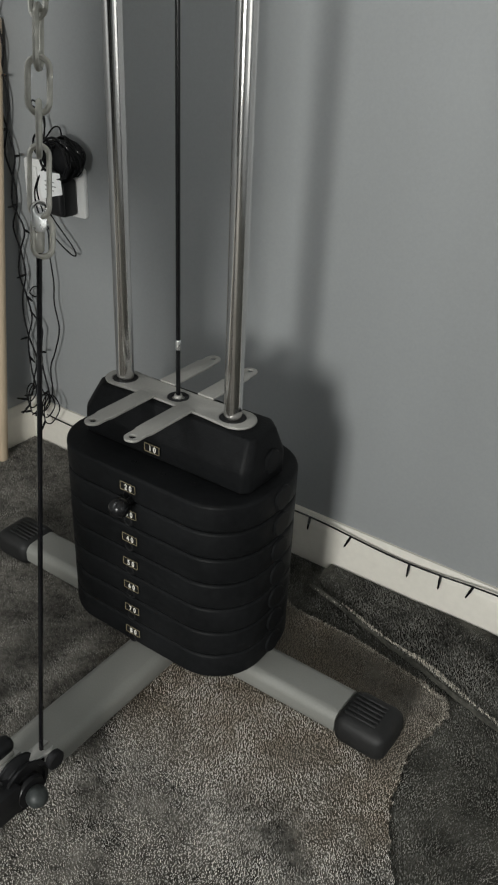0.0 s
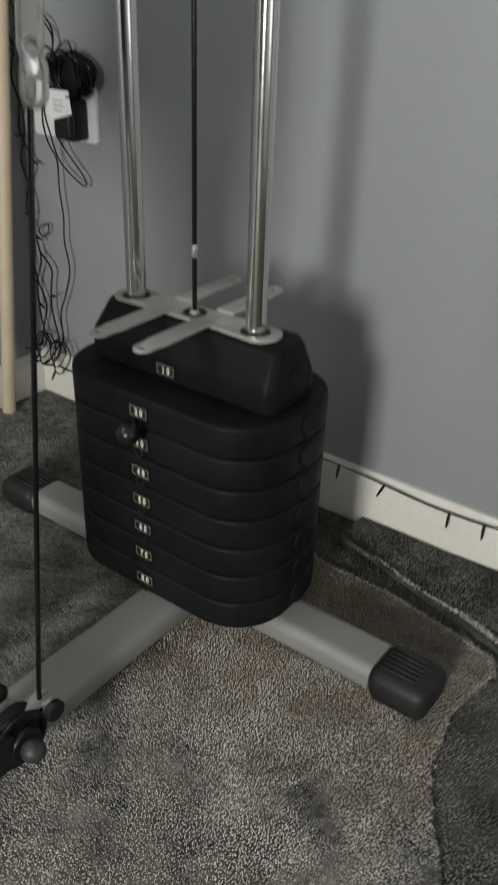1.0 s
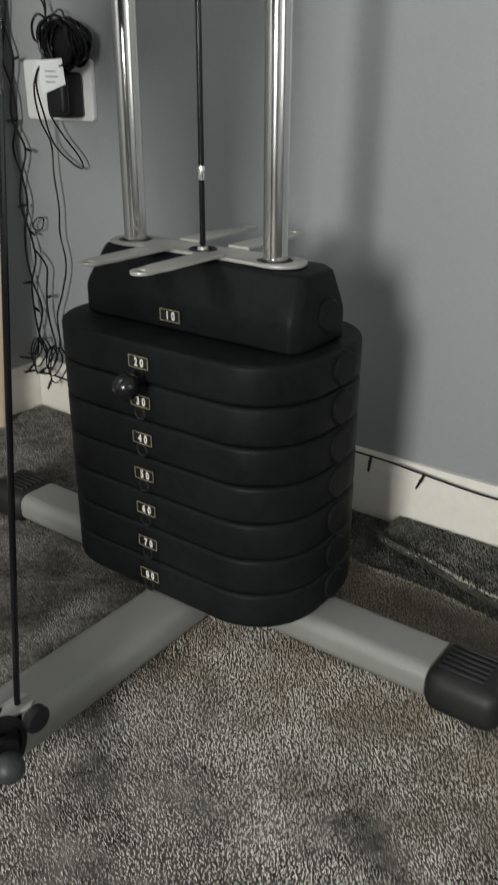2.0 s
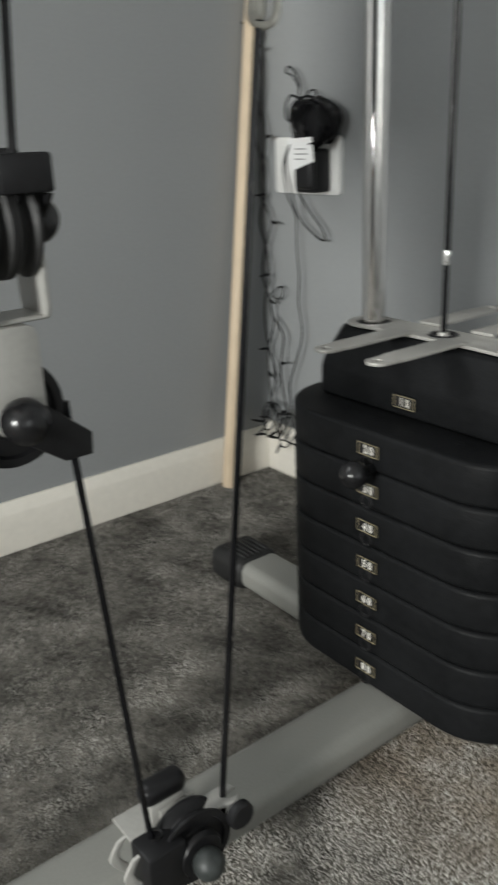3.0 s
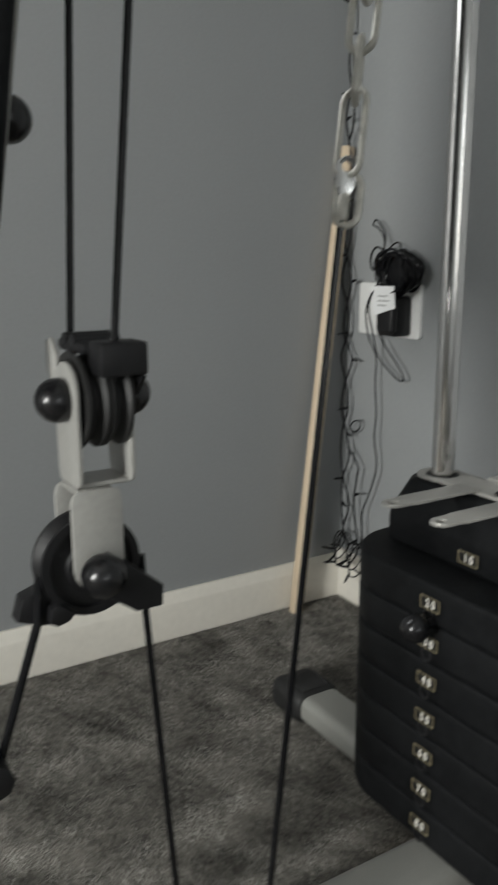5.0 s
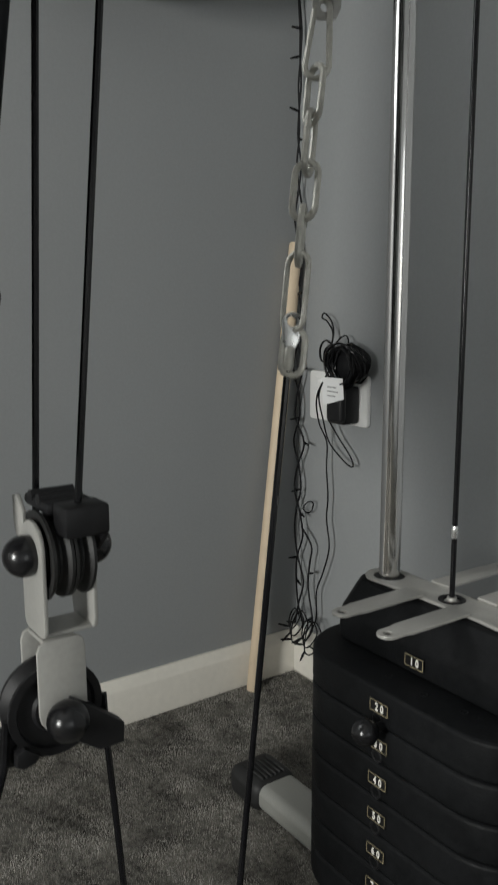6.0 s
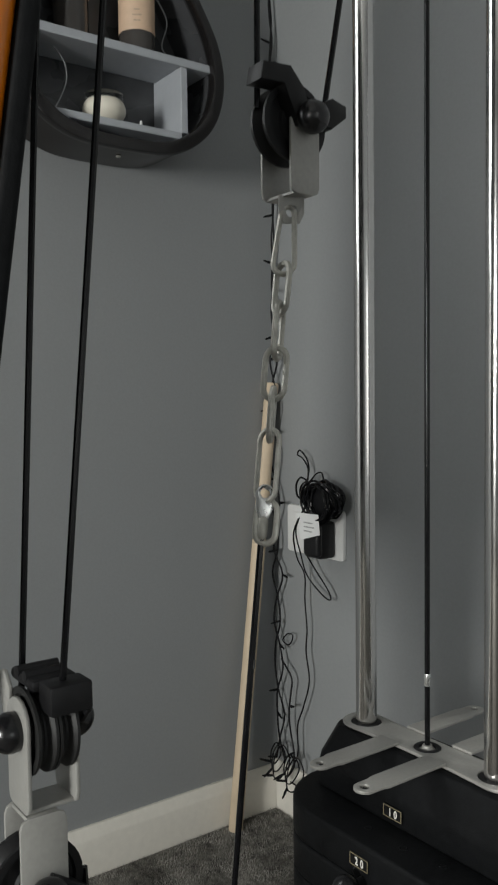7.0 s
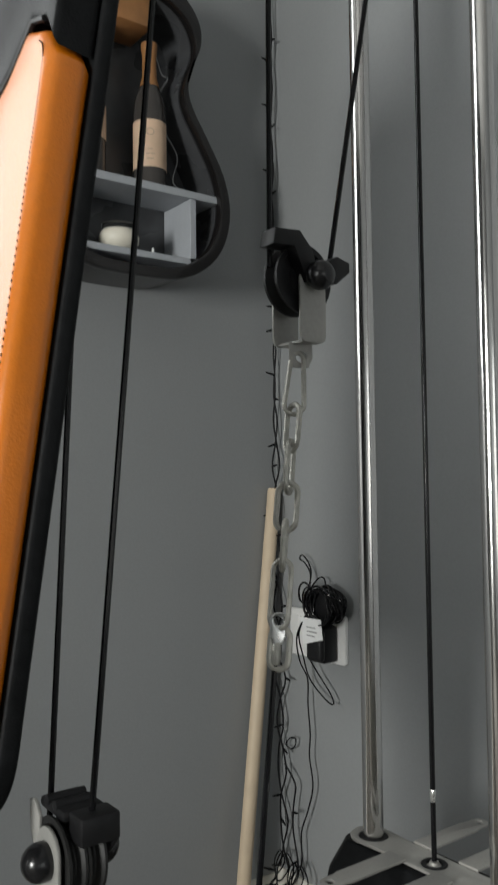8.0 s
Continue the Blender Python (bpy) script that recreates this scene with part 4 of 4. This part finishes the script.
def build_cables():
    cx, cy = 0.0445, -0.433
    hang = thing("hanging_cable", "pair of black coated cables down to the double pulley", "cable")
    for x, y, k in ((cx - 0.035, cy - 0.003, 0.050), (cx + 0.020, cy + 0.003, 0.089)):
        part("cable_run", tube([(x, y, 0.55), (x, y + k * 0.65, 1.2), (x, y + k * 1.45, 2.0)], 0.0025, 8), CABLE_COAT, hang)
    low = thing("lower_cable", "black coated cable running under the double pulley", "cable")
    part("cable_run", tube([(0.049, -0.4085, 0.435), (0.051, -0.4075, 0.395), (0.056, -0.387, 0.10), (0.058, -0.385, 0.075)], 0.0025, 8), CABLE_COAT, low)
    part("cable_run", tube([(0.049, -0.4765, 0.435), (0.051, -0.480, 0.405), (0.060, -0.512, 0.322), (0.062, -0.518, 0.300)], 0.0030, 8), CABLE_COAT, low)
    floor = thing("floor_cable", "black coated cable from the chain down to the floor pulley", "cable")
    part("cable_run", tube([(0.0415, -0.2425, 0.664), (0.046, -0.2645, 0.50), (0.058, -0.319, 0.09), (0.059, -0.3205, 0.066)], 0.0026, 8), CABLE_COAT, floor)
    part("worn_crimp", tube([(0.0444, -0.2570, 0.552), (0.0446, -0.2580, 0.545)], 0.0029, 8), STRAP_DARK, floor, "worn grey crimp")


def build_backrest():
    lean = 0.143
    up = Vector((0, lean, 1)).normalized()
    front = Vector((1, 0, 0)).cross(up)
    m = Matrix(((1, up.x, front.x, 0.0), (0, up.y, front.y, -0.5), (0, up.z, front.z, 0.85), (0, 0, 0, 1)))
    ob = thing("backrest", "orange and black padded vinyl backrest on the leaning upright", "backrest")
    z0, z1, zt = -0.248, 0.226, 0.52

    def tapered(bm, front_side, base):
        # the black cover grows thicker and the cushions thinner towards the lower end
        middle = sum(v.co.z for v in bm.verts) / len(bm.verts)
        for v in bm.verts:
            if (v.co.z > middle) == front_side:
                v.co.z += 0.004 * (0.55 - v.co.y)
        return moved(bm, m @ Matrix.Translation((0, 0, base)))

    shell = round_rect(0.138, (zt - z0) / 2, 0.048, 10, 0.0, (zt + z0) / 2)
    part("back_shell", tapered(slab(shell, 0.0106, bevel=0.004, segments=3), True, -0.0210), BLACK_VINYL, ob, "black vinyl back cover")
    panel = [(0.138, z0 + 0.050), (0.135, z0 + 0.034), (0.126, z0 + 0.018), (0.112, z0 + 0.008), (0.092, z0 + 0.004), (-0.092, z0 + 0.004), (-0.112, z0 + 0.008), (-0.126, z0 + 0.018), (-0.135, z0 + 0.034), (-0.138, z0 + 0.050), (-0.138, z1 - 0.06), (0.0, z1 - 0.015), (0.060, z1 + 0.010), (0.090, z1 + 0.034), (0.118, z1 + 0.022), (0.138, z1 - 0.004)]
    part("cushion", tapered(slab(panel, 0.0323, bevel=0.0095, segments=5), False, -0.0103), ORANGE_VINYL, ob, "orange vinyl front cushion")
    head = [(0.136, z1 + 0.004), (0.116, z1 + 0.030), (0.090, z1 + 0.042), (0.058, z1 + 0.018), (0.0, z1 - 0.006), (-0.136, z1 - 0.052), (-0.136, zt - 0.05), (-0.10, zt - 0.004), (0.10, zt - 0.004), (0.136, zt - 0.05)]
    part("upper_cushion", tapered(slab(head, 0.0303, bevel=0.005, segments=4), False, -0.0103), BLACK_VINYL, ob, "black vinyl upper cushion")
    seam = [m @ Vector((x, y, 0.0217)) for x, y in ((0.112, z0 + 0.05), (0.1305, -0.08), (0.1315, 0.0), (0.1305, 0.14), (0.129, z1 - 0.006), (0.118, z1 + 0.012))]
    line = curve_points(seam, 60)
    bm = bmesh.new()
    for p, q in zip(line[::2], line[1::2]):
        tube([p, p + 0.75 * (q - p)], 0.00045, 5, bm=bm)
    part("stitching", bm, BLACK_PLASTIC, ob, "dark stitched seam")
    edge = [m @ Vector((x, y + 0.002, 0.0185)) for x, y in ((-0.1, z1 - 0.045), (0.0, z1 - 0.010), (0.058, z1 + 0.013), (0.090, z1 + 0.038), (0.112, z1 + 0.030))]
    part("piping", tube(edge, 0.0022, 6), BLACK_PLASTIC, ob, "black stitched edge")


# ---- loose things in the corner ----
def build_pole():
    a, b = Vector((-0.594, 0.166, 0.001)), Vector((-0.616, 0.275, 0.79))
    d = (b - a).normalized()
    r = 0.0125
    solid("wooden_pole", tube([a, a + d * 0.002, b - d * 0.003, b], [r - 0.001, r, r, r - 0.002], 20), PALE_WOOD, "plain pale wooden pole leaning in the corner", "pole")


def build_socket():
    ob = thing("wall_socket", "white double wall socket on the grey wall", "socket")
    cx, cz, y = -0.5095, 0.531, WALL_Y
    face = Matrix.Translation((cx, y, cz)) @ Matrix.Rotation(radians(90), 4, "X")
    part("face_plate", slab(round_rect(0.0735, 0.042, 0.006, 4), 0.009, bevel=0.002, m=face), WHITE_PLASTIC, ob)
    for x in (-0.045, 0.030):
        part("switch", box(cx + x - 0.006, cx + x + 0.006, y - 0.0125, y - 0.0085, cz + 0.012, cz + 0.030, 0.0015), WHITE_PLASTIC, ob)
    ad = thing("power_adapter", "black plug-in power adapter with a white paper tag", "power adapter")
    part("body", box(-0.497, -0.452, y - 0.044, y - 0.009, 0.494, 0.556, 0.006, 3), BLACK_PLASTIC, ad)
    part("grip", box(-0.482, -0.444, y - 0.058, y - 0.044, 0.500, 0.553, 0.006, 3), BLACK_PLASTIC, ad)
    tag = slab([(-0.491, 0.571), (-0.438, 0.573), (-0.434, 0.540), (-0.484, 0.526)], 0.0006, m=Matrix.Translation((0, y - 0.060, 0)) @ XZ)
    tag = part("paper_tag", tag, PAPER, ad, "white printed paper tag", smooth=False)
    for k, (w, z) in enumerate(((0.022, 0.556), (0.026, 0.549), (0.020, 0.542))):
        part("print_line", box(-0.474, -0.474 + w, y - 0.0612, y - 0.0607, z, z + 0.0018), GREY_INK, tag, smooth=False)
    coil = thing("cable_bundle", "tangled bundle of thin black cable on the adapter", "cable bundle")
    rng = random.Random(12)
    c = Vector((-0.449, y - 0.042, 0.592))
    for k in range(24):
        rx, rz, dep = rng.uniform(0.022, 0.036), rng.uniform(0.022, 0.035), rng.uniform(-0.014, 0.014)
        t0 = rng.uniform(-0.5, 0.5)
        pts = []
        for j in range(14):
            a = 2 * math.pi * j / 14
            x, z = rx * math.cos(a), rz * math.sin(a)
            pts.append(c + Vector((x * math.cos(t0) - z * math.sin(t0) + rng.uniform(-0.002, 0.002), dep + 0.008 * math.sin(a + k) + rng.uniform(-0.002, 0.002), x * math.sin(t0) + z * math.cos(t0))))
        part("loop", tube(curve_points(pts, 3, True), 0.0022, 6, True), CABLE_COAT, coil)
    part("core", lathe([(0, -0.008), (0.014, -0.007), (0.026, 0), (0.014, 0.007), (0, 0.008)], 14, Matrix.Translation(c) @ TURN_Y), LEAD_COAT, coil)
    for k in range(5):
        pts = [c + Vector((-0.032 - 0.006 * math.cos(k * 1.3), -0.012 + 0.005 * k, 0.02 - 0.008 * k)) + Vector(v) * 0.018 for v in ((1, 0, 0.4), (0, 0, 1), (-1, 0.2, 0.3), (-0.6, 0, -0.8), (0.5, 0, -0.9))]
        part("loop", tube(curve_points(pts, 4, True), 0.0018, 6, True), CABLE_COAT, coil)
    loose = thing("adapter_lead", "thin black lead looping below the socket", "cable")
    yy = y - 0.020
    part("upper_loop", tube(curve_points([(-0.505, y - 0.03, 0.612), (-0.508, yy, 0.640), (-0.515, yy, 0.660), (-0.532, yy, 0.672), (-0.538, yy, 0.664), (-0.524, yy, 0.658), (-0.510, yy, 0.640), (-0.502, y - 0.03, 0.612)], 6), 0.0014, 6), CABLE_COAT, loose)
    part("upper_loop", tube(curve_points([(-0.500, y - 0.03, 0.615), (-0.490, yy, 0.633), (-0.475, yy, 0.636), (-0.472, yy, 0.622), (-0.480, y - 0.03, 0.610)], 6), 0.0014, 6), CABLE_COAT, loose)
    part("lower_loop", tube(curve_points([(-0.478, y - 0.05, 0.585), (-0.492, y - 0.063, 0.545), (-0.508, y - 0.040, 0.496), (-0.515, yy, 0.455), (-0.475, yy, 0.428), (-0.455, yy, 0.424), (-0.462, yy, 0.440), (-0.495, yy, 0.470), (-0.505, y - 0.03, 0.495)], 6), 0.0014, 6), CABLE_COAT, loose)
    part("drop", tube(curve_points([(-0.480, y - 0.05, 0.585), (-0.496, y - 0.064, 0.540), (-0.513, y - 0.045, 0.492), (-0.522, yy, 0.455), (-0.522, yy, 0.41), (-0.517, yy, 0.36), (-0.520, yy, 0.32), (-0.512, yy, 0.27), (-0.528, yy, 0.22), (-0.545, yy, 0.18), (-0.545, yy, 0.13), (-0.560, yy, 0.10), (-0.575, yy, 0.075)], 6), 0.0014, 6), CABLE_COAT, loose)


def led(parent, p, d):
    p, d = Vector(p), Vector(d).normalized()
    return part("bulb", tube([p, p + d * 0.011, p + d * 0.0112, p + d * 0.019, p + d * 0.022], [0.0019, 0.0026, 0.0019, 0.0018, 0.0007], 7), CABLE_COAT, parent)


def build_string_lights():
    rng = random.Random(21)
    lights = thing("string_lights", "unlit dark green-black string of small lights up the corner", "string lights")
    # two strands twisted tightly high up, swinging apart and together lower down, and a short third one
    for s, (ox, oy, top) in enumerate(((0.020, -0.010, 1.95), (0.024, -0.012, 1.95), (0.058, -0.014, 0.29))):
        pts = []
        n = 44 if s < 2 else 8
        for i in range(n):
            z = top - (top - 0.10) * i / (n - 1)
            amp = 0.0025 if z > 0.85 else 0.012 if s < 2 else 0.006
            swing = math.sin(z * 40 + 0.6 * math.sin(z * 13)) * (1 if s == 0 else -1)
            drop = 0.010 * max(0.0, 0.6 - z) / 0.5
            branch = -0.030 if s == 2 and i == 0 else 0
            pts.append((WALL_X + ox + branch + amp * swing + drop + rng.uniform(-0.003, 0.003), WALL_Y + oy - 0.004 - rng.uniform(0, 0.004), z))
        part("wire", tube(curve_points(pts, 4), 0.0016, 6), LEAD_COAT, lights)
        for i in range(1 + s, n, 3):
            side = rng.choice((-1, 1, 1)) if s else rng.choice((-1, -1, 1))
            led(lights, pts[i], (0.9 * max(side, 0) + 0.02, -0.9 if side < 0 else -0.25, rng.uniform(-0.3, 0.3)))
    for k in range(6):
        c = Vector((WALL_X + 0.03 + 0.013 * k, WALL_Y - 0.028 - 0.004 * (k % 3), 0.112 - 0.003 * k))
        loop = [c + Vector(v) * (0.014 + 0.004 * (k % 3)) for v in ((0.3, 0, 1.6), (0.9, 0.2, 0.4), (0.4, -0.4, -1.0), (-0.5, -0.4, -1.1), (-0.8, 0, 0.3))]
        part("wire", tube(curve_points(loop, 5, True), 0.0013, 6, True), CABLE_COAT, lights)
        led(lights, loop[3], (rng.uniform(-1, 0.3), -0.6, rng.uniform(-0.5, 0.2)))
    for x, z in ((0.062, 0.325),):
        c = Vector((WALL_X + x - 0.012, WALL_Y - 0.014, z))
        loop = [c + Vector(v) * 0.013 for v in ((-1, 0, -0.2), (0, 0, 0.9), (1.2, 0, 1.0), (0.9, 0, -0.1), (0, 0, -0.6))]
        part("wire", tube(curve_points(loop, 4, True), 0.0012, 6, True), CABLE_COAT, lights)
    floor = thing("skirting_lights", "unlit black string of small lights laid along the skirting", "string lights")
    pts, n = [], 30
    for i in range(n):
        x = -0.57 + 1.9 * i / (n - 1)
        pts.append((x, WALL_Y - 0.0175, 0.082 + 0.005 * math.sin(x * 17 + 0.8) - (0.012 if x < -0.05 else 0)))
    pts = curve_points(pts, 5)
    part("wire", tube(pts, 0.0015, 6), CABLE_COAT, floor)
    for x in (0.065, 0.132, 0.245, 0.300, 0.352, 0.44, 0.52, 0.60, 0.69, 0.78, -0.08, -0.16, -0.25, -0.34):
        p = min(pts, key=lambda q: abs(q[0] - x))
        led(floor, p, (-0.35 if int(x * 100) % 2 else 0.1, -0.45, -1))


def guitar_outline(scale=1.0, n=72):
    """Right and left halves of a guitar body, y across and z up, round its own middle."""
    out = []
    zs = [(-0.200, 0.0), (-0.196, 0.075), (-0.172, 0.128), (-0.130, 0.164), (-0.070, 0.178), (-0.010, 0.166), (0.050, 0.132), (0.095, 0.104), (0.128, 0.096), (0.162, 0.104), (0.202, 0.121), (0.240, 0.120), (0.275, 0.095), (0.297, 0.045), (0.302, 0.0)]
    right = [Vector((w, z, 0)) for z, w in zs]
    curve = curve_points(right, 4)
    pts = [(p.x, p.y) for p in curve]
    pts += [(-x, y) for x, y in pts[-2:0:-1]]
    return [(x * scale, y * scale if scale == 1 else y * (1 - (1 - scale) * 0.8)) for x, y in pts]


def build_shelf():
    yc, zc, depth = -0.060, 1.331, 0.105
    ob = thing("guitar_shelf", "glossy black guitar-shaped wall shelf with grey boards", "shelf")
    m = Matrix.Translation((WALL_X, yc, zc)) @ YZ
    outer, inner = guitar_outline(), guitar_outline(0.885)
    side = guitar_outline(1.0)
    part("rim", slab(outer, 0.018, (inner,), 0.004, m @ Matrix.Translation((0, 0, depth - 0.018))), SHELF_BLACK, ob, "glossy black front rim")
    part("side_wall", slab([(x * 0.985, y * 0.988) for x, y in outer], depth - 0.019, (guitar_outline(0.93),), 0, m @ Matrix.Translation((0, 0, 0.0005))), SHELF_BROWN, ob, "dark brown gloss side")
    part("back_panel", slab([(x * 0.96, y * 0.965) for x, y in outer], 0.006, m=m @ Matrix.Translation((0, 0, 0.001))), SHELF_INNER, ob)

    part("lining", slab([(x * 0.924, y * 0.935) for x, y in outer], depth - 0.022, (guitar_outline(0.895),), 0, m @ Matrix.Translation((0, 0, 0.0018))), SHELF_INNER, ob, "dark grey inner lining")

    def board(y0, y1, z0, z1):
        return part("shelf_board", box(WALL_X + 0.008, WALL_X + depth - 0.012, y0, y1, z0, z1, 0.001, 1), SHELF_GREY, ob, "grey shelf board")

    board(yc - 0.150, yc + 0.158, 1.276, 1.289)
    board(yc - 0.118, yc + 0.104, 1.164, 1.175)
    board(yc + 0.103, yc + 0.115, 1.1755, 1.2755)
    part("neck_block", box(WALL_X + 0.010, WALL_X + 0.085, -0.085, -0.022, 1.548, 1.628, 0.003), AMBER, ob, "brown wooden block")
    part("screw", lathe([(0.004, 0), (0.004, 0.001), (0.0025, 0.002), (0, 0.002)], 10, Matrix.Translation((WALL_X + 0.06, yc + 0.01, zc - 0.1985)) @ Matrix.Rotation(math.pi, 4, "X")), ZINC, ob)
    jar = thing("candle_jar", "cream candle in a clear glass jar on the shelf", "candle")
    base = Matrix.Translation((WALL_X + 0.060, -0.072, 1.1752))
    part("candle", lathe([(0, 0.001), (0.017, 0.001), (0.026, 0.006), (0.0315, 0.014), (0.0325, 0.022), (0.030, 0.030), (0.025, 0.035), (0, 0.036)], 28, base), CREAM_WAX, jar, "cream wax")
    part("jar_lip", lathe([(0.027, 0.034), (0.029, 0.034), (0.029, 0.043), (0.027, 0.043)], 28, base), GLASS, jar, "clear glass lip")

    def bottle(x, y, wide, tall, low, high, label_mat, label):
        bt = thing("bottle", label, "bottle", "bottles in the shelf")
        bm = Matrix.Translation((WALL_X + x, y, 1.2892)) @ Matrix.Diagonal((wide, wide, tall, 1))
        part("glass_body", lathe([(0, 0.004), (0.024, 0), (0.030, 0.004), (0.031, 0.010), (0.031, 0.125), (0.028, 0.150), (0.018, 0.172), (0.0125, 0.190), (0.0125, 0.235), (0.0145, 0.236), (0.0145, 0.245), (0, 0.245)], 28, bm), BOTTLE_GLASS, bt)
        part("bottle_label", lathe([(0.0311, low), (0.0316, low + 0.001), (0.0316, high - 0.001), (0.0311, high)], 28, bm), label_mat, bt, "printed paper label")
        turn = bm @ Matrix.Rotation(radians(-28), 4, "Z")
        tag = part("emblem", slab(ring2d(0, 0, 0.006, 14, 1.3), 0.0005, (ring2d(0, 0, 0.0048, 14, 1.3),), m=turn @ Matrix.Translation((0.0318, 0, high - 0.022)) @ TURN_X), LABEL_INK, bt, "printed oval emblem")
        for k, w in enumerate((0.012, 0.016, 0.010)):
            part("print_line", moved(box(0.0312, 0.0319, -w / 2, w / 2, low + 0.012 + 0.008 * k, low + 0.0135 + 0.008 * k), turn), LABEL_INK, bt)
        part("neck_foil", lathe([(0.0186, 0.172), (0.0190, 0.172), (0.0136, 0.191), (0.0136, 0.228), (0.0155, 0.236), (0.0155, 0.246), (0, 0.247)], 24, bm), AMBER, bt, "amber foil")
        return bt

    bottle(0.058, -0.013, 0.88, 1.0, 0.030, 0.109, BOTTLE_LABEL, "dark wine bottle with a peach paper label")
    bottle(0.040, -0.114, 0.86, 0.96, 0.068, 0.126, BOTTLE_LABEL, "dark wine bottle with a cream label set high")
    stub = lathe([(0.004, 0), (0.004, 0.002), (0.0022, 0.003), (0.0022, 0.010), (0.0012, 0.012), (0, 0.012)], 12, Matrix.Translation((WALL_X + 0.075, -0.018, 1.1752)))
    solid("shelf_clip", stub, WHITE_PLASTIC, "tiny white plastic clip standing on the shelf board", "clip")
    wire = thing("shelf_lead", "thin pale wire hanging inside the shelf", "cable")
    part("run", tube(curve_points([(WALL_X + 0.05, -0.004, 1.545), (WALL_X + 0.055, 0.004, 1.515), (WALL_X + 0.06, 0.010, 1.490), (WALL_X + 0.055, 0.024, 1.488), (WALL_X + 0.05, 0.012, 1.462), (WALL_X + 0.04, 0.026, 1.43), (WALL_X + 0.05, 0.020, 1.40), (WALL_X + 0.05, 0.045, 1.36), (WALL_X + 0.06, 0.030, 1.31), (WALL_X + 0.07, 0.055, 1.2915)], 6), 0.0011, 6), GREY_WIRE, wire)
    part("run", tube(curve_points([(WALL_X + 0.06, -0.150, 1.272), (WALL_X + 0.065, -0.136, 1.250), (WALL_X + 0.065, -0.134, 1.225), (WALL_X + 0.06, -0.142, 1.200), (WALL_X + 0.055, -0.150, 1.184)], 6), 0.0011, 6), GREY_WIRE, wire)


build_frame()
build_stack()
build_double_pulley()
build_upper_pulley()
build_chain()
build_low_pulley()
build_post_pulleys()
build_cables()
build_backrest()
build_pole()
build_socket()
build_string_lights()
build_shelf()
build_carpet()
